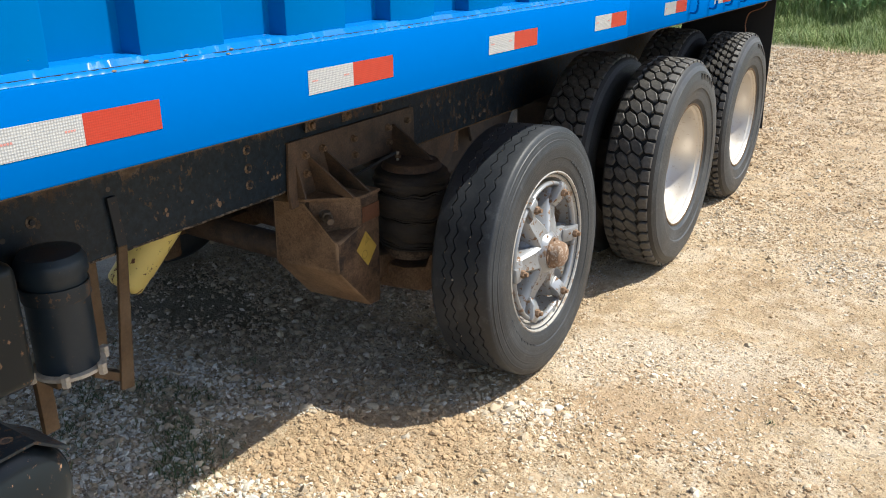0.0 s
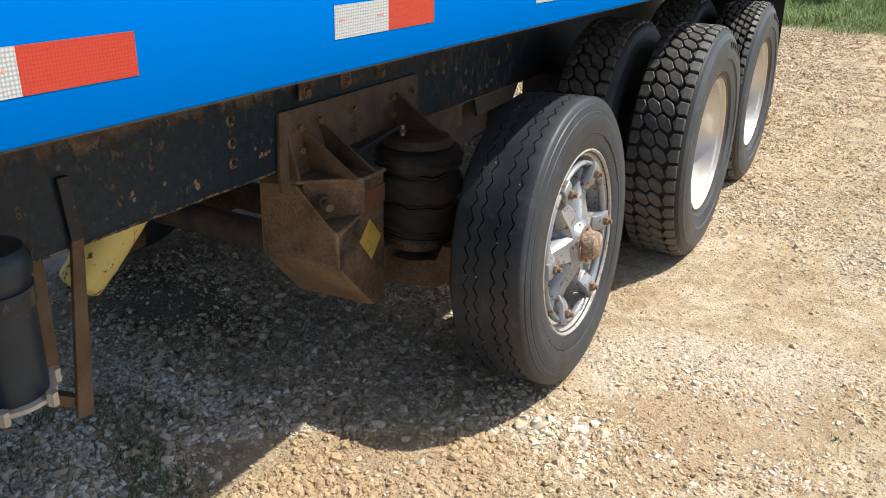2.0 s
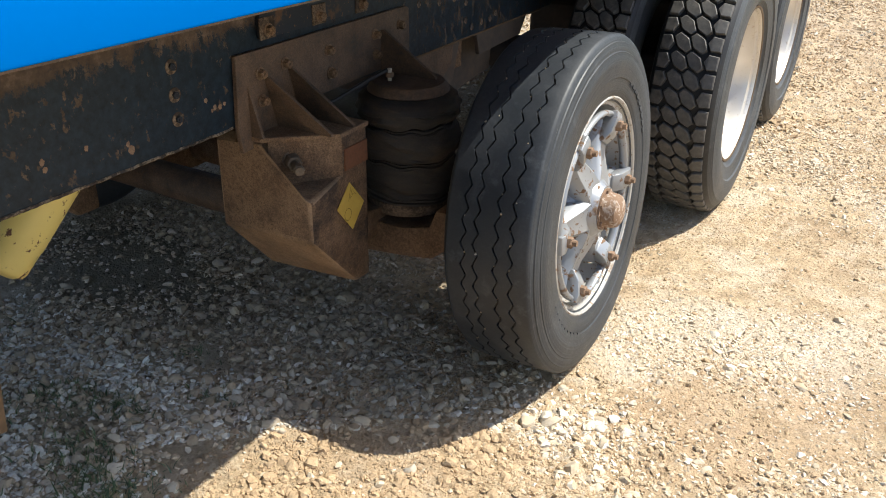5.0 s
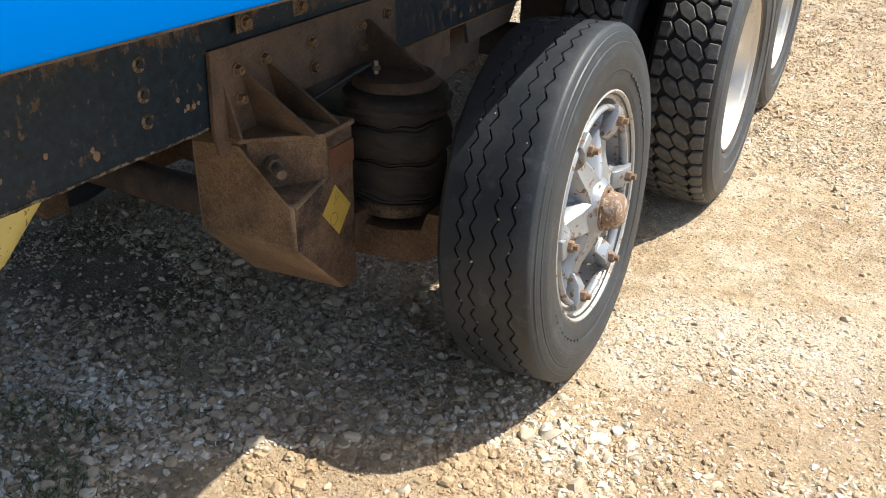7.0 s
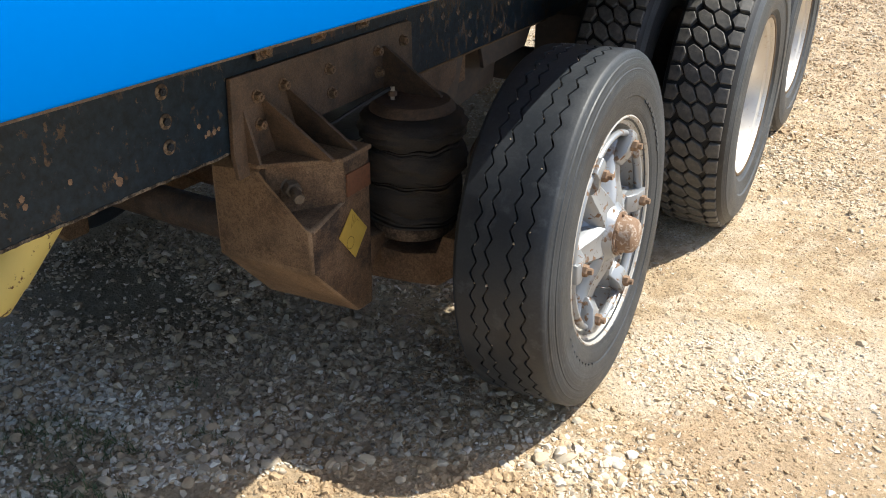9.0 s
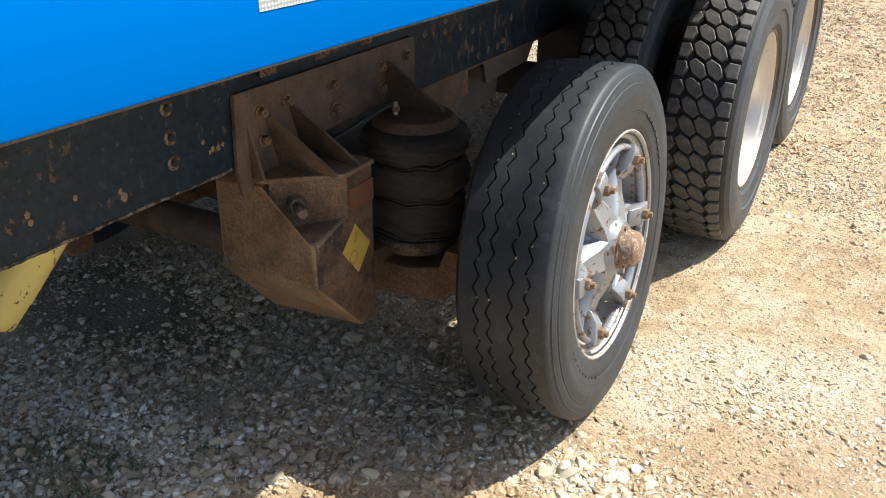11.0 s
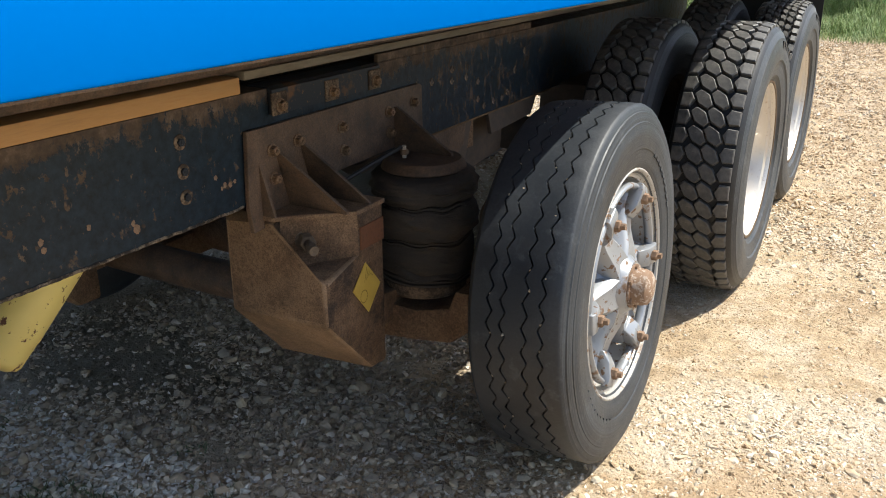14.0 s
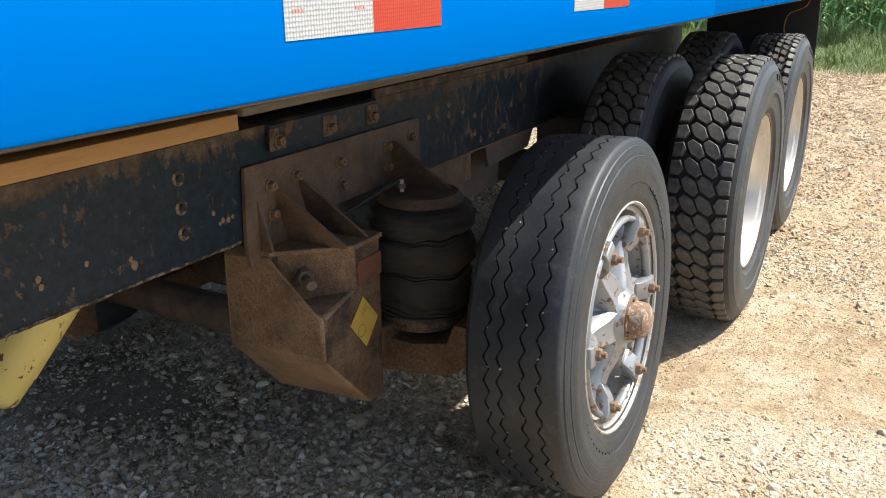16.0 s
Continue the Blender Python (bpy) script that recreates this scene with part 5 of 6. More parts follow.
def hangers_left():
    u = empty("strap_frame", truck, None, "rusty flat-bar carrier hanging from the rail")
    part("hanger_bar", slab([(-0.493, 0.79), (-0.463, 0.79), (-0.507, 0.362), (-0.550, 0.368)], "x", -0.7385, -0.728, 0.001), RUST_TAN, u, "long rusted flat bar")
    part("hanger_bar", slab([(-0.505, 0.935), (-0.476, 0.935), (-0.463, 0.7905), (-0.493, 0.7905)], "x", -0.7385, -0.728, 0.001), FRAME_PLAIN, u, "black painted upper end of the bar")
    part("hanger_bar", slab([(-0.588, 0.765), (-0.545, 0.765), (-0.550, 0.475), (-0.592, 0.475)], "x", -0.772, -0.762, 0.001), RUST_TAN, u)
    part("cross_bar", slab([(-0.62, 0.470), (-0.512, 0.400), (-0.512, 0.372), (-0.62, 0.440)], "x", -0.80, -0.7395, 0.002), RUST_TAN, u)


def tanks():
    t = part("battery_box", box(-0.74, -0.45, -1.75, -0.935, 0.665, 0.962, 0.028, 4), TANK_BLACK, truck, "black box with chipped paint beside the rail", 40)
    u = empty("air_tank", truck, pose(-0.365, -1.075, 0.462), "black round air tank under a perforated angle")
    shell = lathe([(0.022, 0), (0.020, 0.05), (0.010, 0.095), (-0.004, 0.122), (-0.03, 0.133), (-0.75, 0.133), (-0.78, 0.11), (-0.79, 0)], 56)
    part("tank_shell", shell, TANK_BLACK, u, "black domed tank with chips", 40)
    part("weld_seam", lathe([(-0.028, 0.132), (-0.032, 0.1365), (-0.038, 0.1365), (-0.042, 0.132)], 56), TANK_BLACK, u)
    top = slab([(-0.30, 0.148), (0.045, 0.148), (0.118, 0.092), (0.114, 0.086), (0.042, 0.141), (-0.30, 0.141)], "x", -0.12, 0.02, 0.001)
    ang = part("perforated_angle", top, STRAP_BLACK, u, "black angle iron with bolt holes")
    hole = finish(lathe([(0, 0.010), (0.003, 0.0145), (0.003, 0.010), (0.0, 0.006), (0.0, 0.0)], 16), "hole_rim", RUST_BOLT)
    for x, y in ((-0.07, -0.03), (-0.02, -0.06), (-0.03, 0.01), (-0.08, -0.10), (-0.09, 0.02), (-0.045, -0.015), (-0.03, -0.12), (-0.10, -0.06)):
        part("hole_rim", hole, None, ang, m=pose(x, y, 0.1485, 0, -90))
        # dark disc in place of the shade inside the hole
        part("bolt_hole", finish(lathe([(0, 0), (0, 0.0098), (0.0012, 0.0098), (0.0012, 0)], 14), "bolt_hole", DARK), None, ang, m=pose(x, y, 0.1495, 0, -90))
    # yellow hoist cylinder under the body
    p, q = Vector((-1.085, -0.235, 0.505)), Vector((-0.985, 0.33, 1.10))
    d = (q - p).normalized()
    cyl = lathe([(-0.022, 0), (-0.020, 0.038), (-0.010, 0.056), (0.0, 0.061), (0.06, 0.063), (0.064, 0.065), (0.75, 0.065), (0.75, 0)], 40)
    part("hoist_cylinder", moved(cyl, Matrix.Translation(p) @ d.to_track_quat('X', 'Z').to_matrix().to_4x4()), YELLOW, truck, "yellow hydraulic hoist cylinder with rust specks", 40)


def mud_flap(x0, x1):
    t = bmesh.new()
    n, k = 10, 12
    g = []
    for j in range(k + 1):
        z = 0.30 + 0.88 * j / k
        g.append([(x0 + (x1 - x0) * i / n + 0.012 * (1 - j / k), 4.06 + 0.02 * math.sin(i * 0.9 + j * 0.5) * (1 - j / k) + 0.03 * (1 - j / k), z) for i in range(n + 1)])
    for dy in (0.0, 0.009):
        vs = [[t.verts.new((x, y + dy, z)) for x, y, z in row] for row in g]
        for a, b in zip(vs, vs[1:]):
            for i in range(n):
                t.faces.new((a[i], a[i + 1], b[i + 1], b[i]))
        if dy == 0.0:
            first = vs
        else:
            for i in range(n):
                t.faces.new((first[0][i], first[0][i + 1], vs[0][i + 1], vs[0][i]))
                t.faces.new((first[-1][i], first[-1][i + 1], vs[-1][i + 1], vs[-1][i]))
            for j in range(k):
                t.faces.new((first[j][0], first[j + 1][0], vs[j + 1][0], vs[j][0]))
                t.faces.new((first[j][-1], first[j + 1][-1], vs[j + 1][-1], vs[j][-1]))
    return part("mud_flap", t, FLAP, truck, "black rubber mud flap", 50)


blue_body()
chassis()
hanger(1)
hanger(-1)
air_spring(1)
air_spring(-1)
lift_suspension()
all_wheels()
air_dryer()
hangers_left()
tanks()
flap = mud_flap(-0.62, -0.020)
mud_flap(-2.33, -1.72)
part("flap_wire", tube([(-0.06, 4.045, 1.17), (-0.09, 4.045, 1.10), (-0.17, 4.045, 1.06), (-0.19, 4.045, 0.99), (-0.18, 4.045, 0.93)], 0.004, 6), WIRE, flap, "thin orange wire", 60)
part("flap_hanger", box(-0.64, -0.02, 4.05, 4.09, 1.15, 1.20, 0.004), DARK, flap)

# ---- verge and field ----
def blades(name, count, region, height, width, bend, mat, label, category, seed, lean=0.35, segs=3, density=None):
    rnd = random.Random(seed)
    verts, faces = [], []
    made = 0
    while made < count:
        x, y = rnd.uniform(region[0], region[1]), rnd.uniform(region[2], region[3])
        if density and rnd.random() > density(x, y):
            continue
        made += 1
        z = ground_z(x, y) - 0.005
        h = height * rnd.uniform(0.45, 1.25) * max(0.35, 1.0 + 1.3 * noise.noise((x * 1.6, y * 1.6, 13.0))) * (1 + 1.6 * soft(12.6, 14.6, y))
        a = rnd.uniform(0, 2 * math.pi)
        d = Vector((math.cos(a), math.sin(a), 0))
        s = Vector((-d.y, d.x, 0))
        w = width * rnd.uniform(0.6, 1.3)
        b = bend * rnd.uniform(0.3, 1.2)
        i0 = len(verts)
        for k in range(segs):
            t = k / segs
            c = Vector((x, y, z)) + Vector((0, 0, h * (t - 0.25 * b * t * t))) + d * (lean * h * b * t * t)
            ww = w * (1 - 0.75 * t * t) * 0.5
            verts += [c + s * ww, c - s * ww]
        verts.append(Vector((x, y, z)) + Vector((0, 0, h * (1 - 0.25 * b))) + d * (lean * h * b))
        for k in range(segs - 1):
            q = i0 + 2 * k
            faces.append((q, q + 1, q + 3, q + 2))
        q = i0 + 2 * (segs - 1)
        faces.append((q, q + 1, i0 + 2 * segs))
    me = bpy.data.meshes.new(name)
    me.from_pydata([tuple(v) for v in verts], [], faces)
    me.materials.append(mat)
    return tagged(new(name, me), label, category, kind="stuff")


def verge_density(x, y):
    edge = 10.45 - 0.16 * x + 0.35 * noise.noise((x * 1.3, 0, 0))
    return 0.0 if y < edge else min(1.0, 0.35 + (y - edge) * 1.2)


blades("verge_grass", 78000, (-8.5, 3.5, 10.0, 15.0), 0.14, 0.0055, 1.0, GRASS, "rough green and straw-coloured grass verge", "grass", 3, 0.9, 3, verge_density)


def corn_field():
    rnd = random.Random(8)
    verts, faces = [], []
    for row in range(9):
        y0 = 14.6 + 0.76 * row
        x = -13.0
        while x < 8.0:
            x += rnd.uniform(0.14, 0.24)
            y = y0 + rnd.uniform(-0.05, 0.05)
            h = rnd.uniform(1.7, 2.3)
            i0 = len(verts)
            for z in (0.0, h * 0.8):
                r = 0.014 if z == 0 else 0.007
                verts += [(x + r, y, z), (x - r * 0.5, y + r * 0.87, z), (x - r * 0.5, y - r * 0.87, z)]
            for k in range(3):
                faces.append((i0 + k, i0 + (k + 1) % 3, i0 + 3 + (k + 1) % 3, i0 + 3 + k))
            base = rnd.uniform(0, math.pi)
            for k in range(11):
                z = 0.12 + h * 0.85 * k / 11
                a = base + math.pi * k + rnd.uniform(-0.5, 0.5)
                d, s = Vector((math.cos(a), math.sin(a), 0)), Vector((-math.sin(a), math.cos(a), 0))
                ln, w = rnd.uniform(0.45, 0.85), rnd.uniform(0.045, 0.075)
                i0 = len(verts)
                rise, drop = rnd.uniform(0.25, 0.5), rnd.uniform(0.35, 0.8)
                for j in range(6):
                    t = j / 5
                    c = Vector((x, y, z)) + d * (ln * (t - 0.12 * t * t)) + Vector((0, 0, ln * (rise * t * 2 - (rise + drop) * t * t)))
                    ww = w * 0.5 * (0.5 + 1.6 * t - 2.05 * t * t) + 0.002
                    fold = Vector((0, 0, ww * 0.5))
                    verts += [tuple(c + s * ww + fold), tuple(c), tuple(c - s * ww + fold)]
                for j in range(5):
                    q = i0 + 3 * j
                    faces += [(q, q + 1, q + 4, q + 3), (q + 1, q + 2, q + 5, q + 4)]
    me = bpy.data.meshes.new("corn_field")
    me.from_pydata(verts, [], faces)
    me.materials.append(CORN)
    return tagged(new("corn_field", me), "dense green corn standing in rows behind the verge", "corn", kind="stuff")


corn_field()


def weed_density(x, y):
    d = max(0.0, 2.0 * (noise.noise((x * 3.3, y * 3.3, 11.0)) - 0.32)) * (1 - soft(-0.85, -0.7, x)) * (1 - soft(0.0, 0.2, y))
    for cx, cy, r in ((-0.97, -0.22, 0.10), (-1.41, -0.28, 0.14), (-0.80, -0.28, 0.12), (-1.14, -0.07, 0.09), (-0.84, 0.12, 0.06), (-0.73, -0.39, 0.10), (-1.23, -0.09, 0.06), (-0.96, -0.05, 0.05), (-1.24, -0.46, 0.13), (-1.03, -0.05, 0.07), (-1.05, 0.24, 0.05), (0.81, 0.90, 0.022)):
        d += (1.2 if cx < 0 else 0.4) * math.exp(-((x - cx) / r) ** 2 - ((y - cy) / (0.6 * r)) ** 2)
    return d


blades("weeds", 3200, (-1.9, 1.0, -0.75, 1.0), 0.028, 0.0042, 1.0, WEED, "small sparse grass tufts among the gravel", "weeds", 12, 1.1, 2, weed_density)

# ---- gravel ----
def stone_shapes(count, sub, seed):
    rnd = random.Random(seed)
    out = []
    for k in range(count):
        t = bmesh.new()
        bmesh.ops.create_icosphere(t, subdivisions=sub, radius=1.0)
        off = Vector((rnd.uniform(0, 50), rnd.uniform(0, 50), rnd.uniform(0, 50)))
        cuts = [Vector((rnd.gauss(0, 1), rnd.gauss(0, 1), rnd.gauss(0, 1))).normalized() for _ in range(8)]
        for v in t.verts:
            n_ = v.co.normalized()
            r = 1 + 0.28 * noise.noise(n_ * 1.3 + off)
            for c in cuts:
                d = n_.dot(c) * r
                if d > 0.60:
                    r *= 0.60 / d
            v.co = n_ * r
        for v in t.verts:
            v.co.z *= 0.70
            v.co.y *= 0.88
        t.verts.ensure_lookup_table()
        t.faces.ensure_lookup_table()
        out.append((np.array([v.co[:] for v in t.verts]), np.array([[v.index for v in f_.verts] for f_ in t.faces])))
        t.free()
    return out


def lump_shapes(count, sub, seed):
    """Crumbly lumps of earth: rough all over, with no flat faces."""
    rnd = random.Random(seed)
    out = []
    for k in range(count):
        t = bmesh.new()
        bmesh.ops.create_icosphere(t, subdivisions=sub, radius=1.0)
        off = Vector((rnd.uniform(0, 50), rnd.uniform(0, 50), rnd.uniform(0, 50)))
        for v in t.verts:
            n_ = v.co.normalized()
            v.co = n_ * (0.86 + 0.42 * noise.noise(n_ * 1.5 + off) + 0.26 * noise.noise(n_ * 3.7 + off))
            v.co.z *= 0.72
        t.verts.ensure_lookup_table()
        t.faces.ensure_lookup_table()
        out.append((np.array([v.co[:] for v in t.verts]), np.array([[v.index for v in f_.verts] for f_ in t.faces])))
        t.free()
    return out


def tiny_shapes(count, seed):
    """Eight-sided grains for grit that is only a few millimetres across."""
    rnd = random.Random(seed)
    f_ = np.array([(0, 2, 4), (2, 1, 4), (1, 3, 4), (3, 0, 4), (2, 0, 5), (1, 2, 5), (3, 1, 5), (0, 3, 5)])
    out = []
    for k in range(count):
        p_ = np.array([(1, 0, 0), (-1, 0, 0), (0, 0.8, 0), (0, -0.8, 0), (0, 0, 0.6), (0, 0, -0.6)], float)
        out.append((p_ + np.array([[rnd.uniform(-0.3, 0.3) for _ in range(3)] for _ in range(6)]), f_))
    return out


def bare_patch(x, y):
    return math.exp(-abs((x + 1.62 + 0.2 * (y - 0.56)) / 0.44) ** 3 - abs((y - 0.56) / 0.27) ** 3)


def clod_band(x, y):
    """The strip of broken earth along the sunny side of the truck."""
    along, off = (x + 0.7) * 0.795 + (y + 0.25) * 0.606, (x + 0.7) * 0.606 - (y + 0.25) * 0.795
    return soft(-0.2, 0.05, along) * (1 - soft(0.75, 1.05, along)) * soft(-0.25, -0.18, off) * (1 - soft(0.10, 0.28, off))


PALE_SPOTS = ((0.02, 0.46, 0.13, 0.08), (0.15, 0.54, 0.12, 0.08), (0.40, 1.09, 0.24, 0.11), (0.20, 1.17, 0.16, 0.10), (0.55, 1.30, 0.14, 0.10), (0.11, 0.90, 0.10, 0.09), (0.68, 0.62, 0.10, 0.07), (0.82, 2.50, 0.20, 0.18), (0.62, 0.95, 0.10, 0.10), (-0.02, 0.98, 0.08, 0.08))


def pale_density(x, y):
    return min(1.0, 0.02 * soft(-0.3, 0.1, x) + sum(math.exp(-((x - cx) / rx) ** 2 - ((y - cy) / ry) ** 2) for cx, cy, rx, ry in PALE_SPOTS))


def grey_density(x, y):
    d = (1 - soft(0.0, 0.28, y)) * (1 - soft(-0.55, -0.30, x)) * (1 - clod_band(x, y)) * (1 - bare_patch(x, y))
    return max(0.0, d * (0.75 + 0.9 * noise.noise((x * 3.0, y * 3.0, 61.0))))


def heap_density(x, y):
    """The strewn heap of whitish stones at the foot of the lift wheel."""
    return math.exp(-((x - 0.0) / 0.12) ** 2 - ((y - 0.44) / 0.06) ** 2) + 0.6 * math.exp(-((x - 0.12) / 0.10) ** 2 - ((y - 0.54) / 0.08) ** 2)


def shade_density(x, y):
    return (1 - bare_patch(x, y)) * (1 - clod_band(x, y)) * (1 - soft(-0.45, -0.25, x - 0.8 * (y - 0.2))) * max(0.0, 0.55 + 1.2 * noise.noise((x * 3.5, y * 3.5, 88.0)))


def far_density(x, y):
    return max(0.05, 0.5 + 1.1 * noise.noise((x * 0.9, y * 2.2, 71.0)) + 0.3 * soft(5.0, 8.0, y))


def crumb_density(x, y):
    sunny = soft(-0.55, -0.2, x - 0.6 * (y - 0.1) * (1 - soft(0.4, 0.8, y)))
    return min(1.0, sunny * (0.45 + 0.9 * noise.noise((x * 2.7, y * 2.7, 17.0)) + 0.5 * noise.noise((x * 9, y * 9, 4.0))) + 0.7 * clod_band(x, y))


def stone_density(x, y):
    """How stony the ground is: thick under the truck and along two strips, thin on the trodden sand."""
    shade = 1.0 - soft(-0.75, -0.05, x)
    front = 1.0 - soft(0.35, 0.95, y)
    strip = math.exp(-((x - 0.40) / 0.32) ** 2 - ((y - 1.12 - 0.2 * (x - 0.4)) / 0.20) ** 2)
    strip2 = math.exp(-((x - 0.95) / 0.35) ** 2) * 0.6 * (1 - soft(1.5, 2.2, y))
    far = 0.45 * soft(2.6, 4.5, y)
    heap = math.exp(-((x - 0.22) / 0.30) ** 2 - ((y - 2.93 + 0.35 * (x - 0.22)) / 0.20) ** 2)
    patch = 0.7 * math.exp(-((x - 0.85) / 0.28) ** 2 - ((y - 2.45) / 0.22) ** 2)
    d = max(0.9 * shade, 0.42 * front, 0.95 * strip, strip2, far, heap, patch)
    bare = bare_patch(x, y)
    d *= (1 - 0.96 * bare) * (1 - 0.90 * clod_band(x, y))
    n_ = noise.noise((x * 2.1, y * 2.1, 20.0)) + 0.7 * noise.noise((x * 6.0, y * 6.0, 2.0))
    return min(1.0, max(0.03, d * (0.80 + 1.3 * n_) + 0.05 * (1 - bare) * (1 - clod_band(x, y))))


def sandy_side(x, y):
    """True beside the truck, where the stones lie dusted in dry sand and get the lighter sunlit tones."""
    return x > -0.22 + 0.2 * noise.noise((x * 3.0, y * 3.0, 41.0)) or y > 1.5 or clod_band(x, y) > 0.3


def scatter(name, count, region, size, shapes, seed, label, spread=1.6, singles=0, least=0.0, where=None, mat=None, category="gravel"):
    rnd = random.Random(seed)
    kept = []
    while len(kept) < count:
        x, y = rnd.uniform(region[0], region[1]), rnd.uniform(region[2], region[3])
        if rnd.random() > (where(x, y) if where else max(least * (1 - 0.85 * bare_patch(x, y)) * (1 - 0.85 * clod_band(x, y)), stone_density(x, y))):
            continue
        s = size * 0.5 * math.exp(abs(rnd.gauss(0, 0.38)) * spread * 0.8) * rnd.uniform(0.75, 1.1)
        s *= 1.0 - 0.20 * soft(-0.3, 0.3, x) * soft(0.5, 1.1, y)
        kept.append((min(s, size * 1.6), x, y))
    near = [k for k in kept if -0.45 < k[1] < 0.7 and -0.15 < k[2] < 1.1 and sandy_side(k[1], k[2])]
    pick = set(sorted(near, reverse=True)[:singles])
    alone = []
    heaps = {True: [[], [], 0], False: [[], [], 0]}
    for s, x, y in kept:
        sh = rnd.randrange(len(shapes))
        bed = 0.34 * soft(-0.45, 0.1, x) * (1 - 0.6 * soft(1.8, 2.4, y))          # trodden into the sand beside the truck, loose below it
        m = Matrix.LocRotScale((x, y, ground_z(x, y) + s * (rnd.uniform(-0.05, 0.30) - bed)), Euler((rnd.gauss(0, 0.35), rnd.gauss(0, 0.35), rnd.uniform(0, 6.28))), (s * rnd.uniform(0.8, 1.25), s * rnd.uniform(0.8, 1.15), s * rnd.uniform(0.75, 1.15)))
        if (s, x, y) in pick:
            alone.append((sh, m))
            continue
        v, f_ = SMALL[sh % len(SMALL)] if shapes is BIG and (y > 1.5 or s < 0.0135) else shapes[sh]
        a = np.array(m)
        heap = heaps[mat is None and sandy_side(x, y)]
        heap[0].append(v @ a[:3, :3].T + a[:3, 3])
        heap[1].append(f_ + heap[2])
        heap[2] += len(v)
    for sandy, (vs, fs, _) in heaps.items():
        if not vs:
            continue
        me = bpy.data.meshes.new(name)
        me.from_pydata(np.concatenate(vs).tolist(), [], np.concatenate(fs).tolist())
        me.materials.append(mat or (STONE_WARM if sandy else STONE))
        if shapes is not TINY:
            me.polygons.foreach_set("use_smooth", [True] * len(me.polygons))
            me.set_sharp_from_angle(angle=radians(33))
        tagged(new(name, me), label, category, kind="stuff")
    if alone:
        own = []
        for v, f_ in shapes:
            me = bpy.data.meshes.new("stone")
            me.from_pydata(v.tolist(), [], f_.tolist())
            me.materials.append(STONE_PIECE)
            me.polygons.foreach_set("use_smooth", [True] * len(me.polygons))
            me.set_sharp_from_angle(angle=radians(28))
            own.append(me)
        for sh, m in alone:
            ob = new("stone", own[sh])
            ob.parent = ground
            ob.matrix_basis = m


BIG, SMALL, TINY = stone_shapes(14, 2, 1), stone_shapes(12, 1, 2), tiny_shapes(16, 3)
LUMPS, LUMPS_SMALL = lump_shapes(14, 2, 5), lump_shapes(12, 1, 6)
scatter("grit", 34000, (-2.3, 1.7, -0.9, 4.0), 0.0092, TINY, 21, "fine beige grit and small pebbles on the soil", 1.5, least=0.40)
scatter("earth_crumbs", 52000, (-0.7, 1.6, -0.6, 3.6), 0.0062, TINY, 51, "fine crumbs of ochre earth on the soil", 1.7, where=crumb_density, mat=EARTH, category="earth")
scatter("pale_gravel", 5200, (-0.8, 1.3, -0.3, 3.0), 0.0105, SMALL, 52, "whitish limestone chips pressed into the sand", 1.7, where=pale_density, mat=STONE_PALE)
scatter("gravel", 12000, (-1.8, -0.3, -0.85, 0.30), 0.0122, SMALL, 53, "clean grey limestone gravel in the truck's shade", 1.6, where=grey_density, mat=STONE_GREY)
scatter("earth_crumbs", 30000, (-3.0, 1.8, 3.2, 10.5), 0.017, TINY, 54, "brown crumbs of earth on the far yard", 1.7, where=far_density, mat=EARTH, category="earth")
scatter("far_gravel", 42000, (-3.2, 2.0, 3.2, 10.6), 0.015, TINY, 22, "scattered beige gravel and clods further off", 1.6, least=0.5)
scatter("gravel", 6500, (-2.3, 1.9, -0.9, 4.4), 0.0165, BIG, 23, "loose pale beige and grey crushed gravel", 1.7, 280)
scatter("gravel", 3800, (-1.9, 0.55, -0.75, 1.25), 0.0172, BIG, 31, "loose pale beige and grey crushed gravel", 1.6)
scatter("gravel", 3600, (-0.25, 1.35, 2.15, 3.5), 0.0145, SMALL, 33, "heap of brownish crushed gravel on the sand", 1.7)
scatter("gravel", 1800, (0.0, 1.25, 0.6, 1.5), 0.0112, SMALL, 34, "pale crushed gravel spread over the sand", 1.7)
scatter("gravel", 12500, (-2.1, 0.6, -0.80, 1.4), 0.0120, SMALL, 32, "small pale crushed gravel between larger stones", 1.5)

scatter("gravel", 12000, (-2.0, -0.1, -0.8, 1.3), 0.0115, SMALL, 36, "small crushed gravel packed below the truck", 1.6)
scatter("gravel", 70, (-0.20, 0.26, 0.34, 0.74), 0.033, BIG, 35, "larger pale broken stones beside the wheel", 1.0, where=heap_density, mat=STONE_PALE)
scatter("gravel", 700, (-1.5, -0.2, -0.1, 0.75), 0.026, BIG, 37, "larger rounded grey stones in the truck's shade", 1.0, where=shade_density)


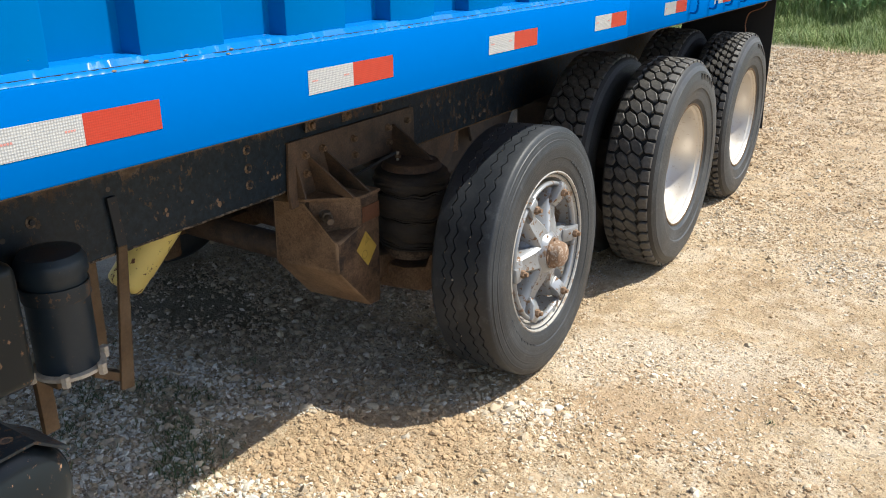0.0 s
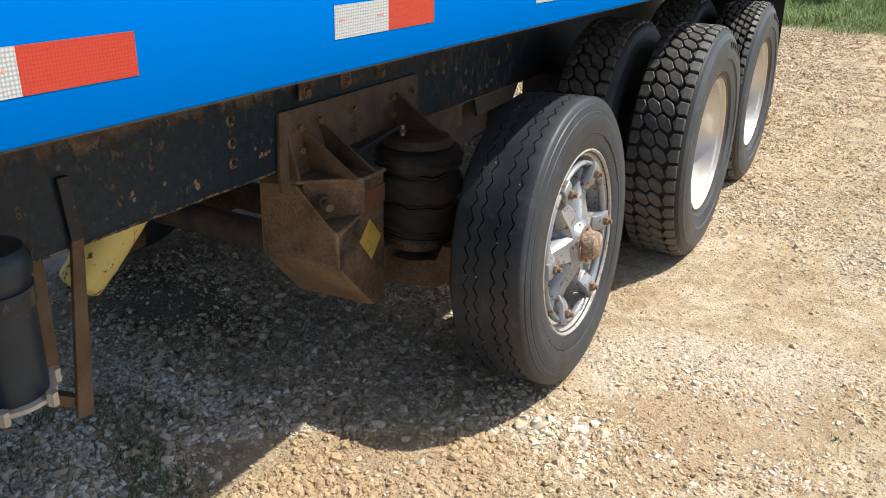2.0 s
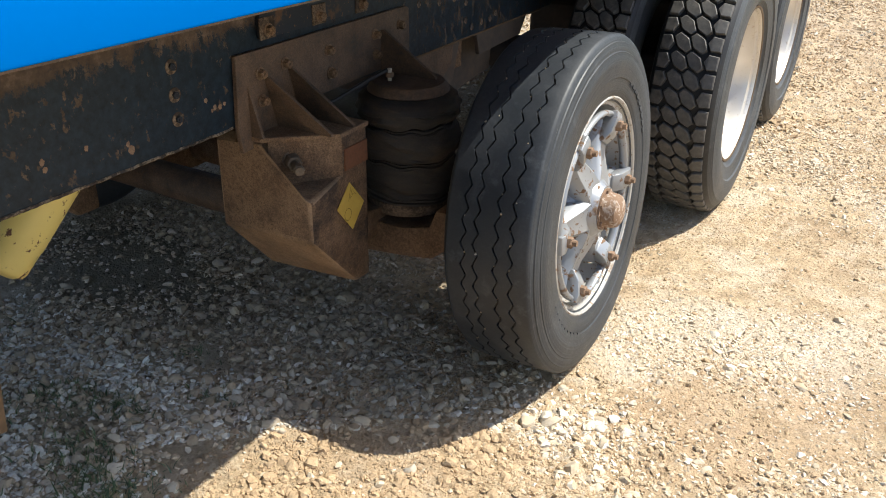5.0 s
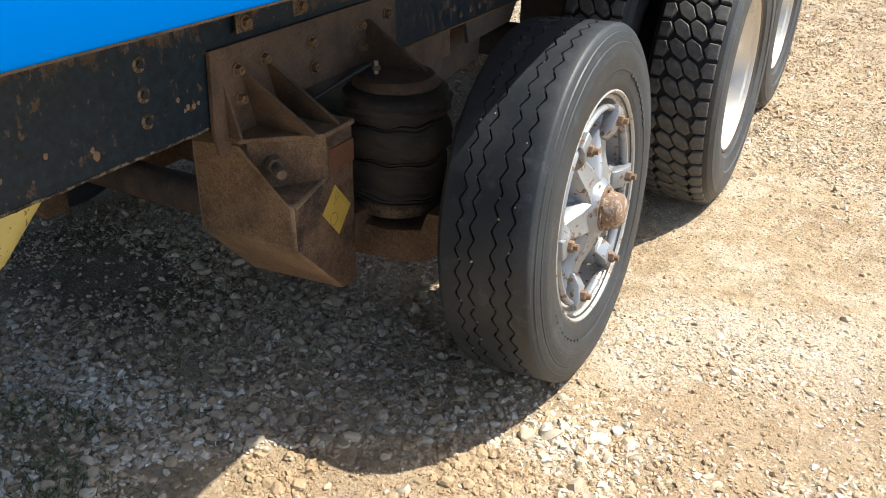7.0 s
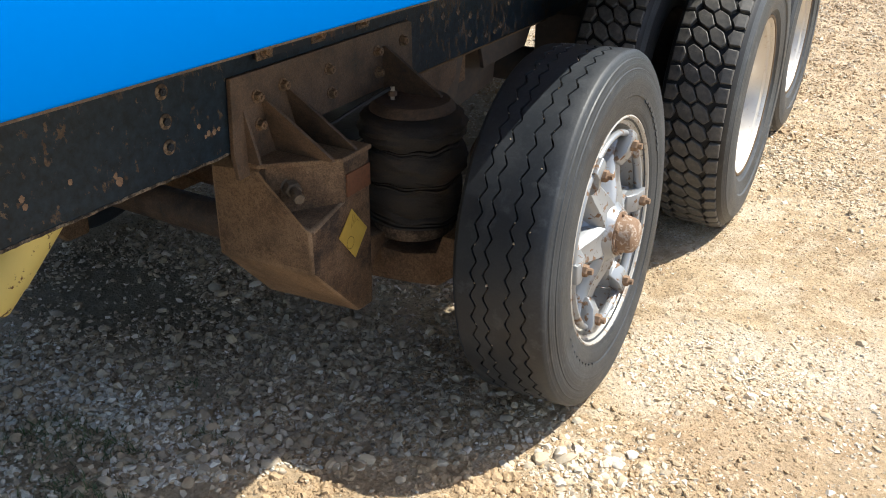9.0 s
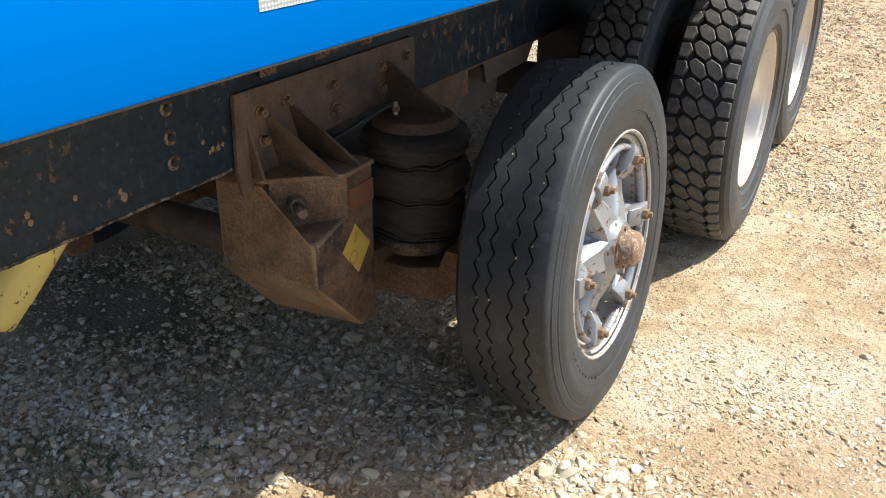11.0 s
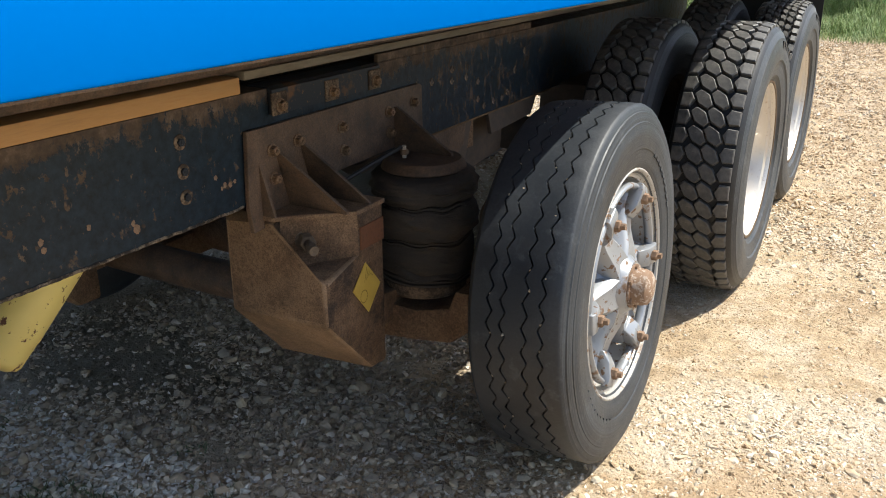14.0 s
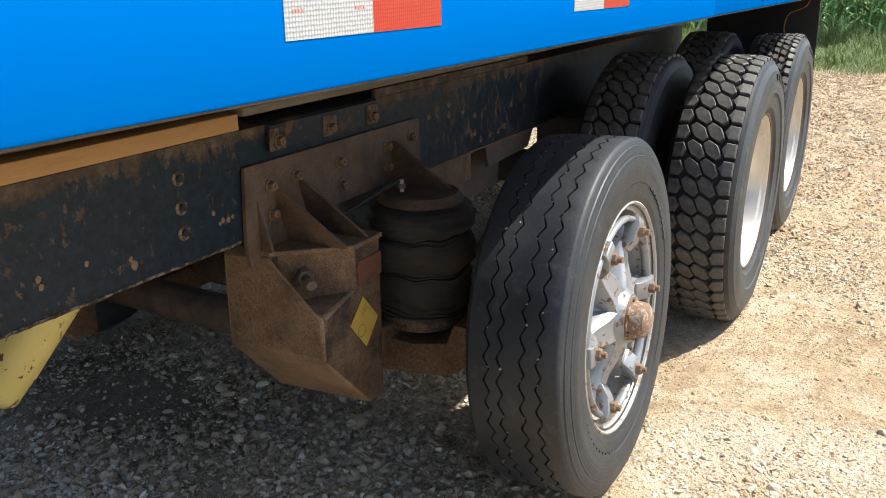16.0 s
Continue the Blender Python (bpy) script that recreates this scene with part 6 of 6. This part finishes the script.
def clods():
    """Lumps of brown earth pushed up beside the shadow of the truck."""
    rnd = random.Random(41)
    vs, fs, off, alone = [], [], 0, []
    while len(vs) < 7500:
        x, y = rnd.uniform(-0.6, 1.5), rnd.uniform(-0.3, 6.0) if rnd.random() < 0.7 else rnd.uniform(-0.3, 1.6)
        band = clod_band(x, y)
        d = 0.34 * (1 - soft(0.35, 1.0, y)) * soft(-0.5, -0.1, x) + 1.2 * math.exp(-((x - 0.22) / 0.30) ** 2 - ((y - 2.93 + 0.35 * (x - 0.22)) / 0.22) ** 2) + 0.7 * soft(3.6, 4.6, y) + 0.05 + math.exp(-((x - 0.38) / 0.20) ** 2 - ((y - 0.88) / 0.10) ** 2) + math.exp(-((x - 0.95) / 0.12) ** 2 - ((y - 1.2) / 0.25) ** 2)
        if rnd.random() > d * (0.5 + 1.2 * noise.noise((x * 3.0, y * 3.0, 31.0))) + 1.3 * band * max(0.0, 0.22 + noise.noise((x * 5.0, y * 5.0, 93.0))):
            continue
        r = (0.0056 if y < 1.0 else 0.0052) * min(2.6, math.exp(abs(rnd.gauss(0, 0.55)))) * (1 + 0.7 * band * rnd.random() ** 2)
        m = np.array(Matrix.LocRotScale((x, y, ground_z(x, y) - r * 0.05), Euler((rnd.gauss(0, 0.4), rnd.gauss(0, 0.4), rnd.uniform(0, 6.28))), (r, r, r * 0.9)))
        if r > 0.0115 and y < 0.95 and 0.0 < x < 0.9 and len(alone) < 240:
            alone.append((rnd.randrange(len(LUMPS)), Matrix(m.tolist())))
            continue
        v, f_ = LUMPS[rnd.randrange(len(LUMPS))] if y < 1.2 and r > 0.010 else LUMPS_SMALL[rnd.randrange(len(LUMPS_SMALL))]
        vs.append(v @ m[:3, :3].T + m[:3, 3])
        fs.append(f_ + off)
        off += len(v)
    me = bpy.data.meshes.new("earth_clods")
    me.from_pydata(np.concatenate(vs).tolist(), [], np.concatenate(fs).tolist())
    me.materials.append(EARTH)
    tagged(new("earth_clods", me), "loose ochre-brown lumps of earth among the gravel", "earth", kind="stuff")
    own = []
    for v, f_ in LUMPS:
        me = bpy.data.meshes.new("earth_clod")
        me.from_pydata(v.tolist(), [], f_.tolist())
        me.materials.append(EARTH_LUMP)
        own.append(me)
    for k, m in alone:
        ob = new("earth_clod", own[k])
        ob.parent = ground
        ob.matrix_basis = m


clods()
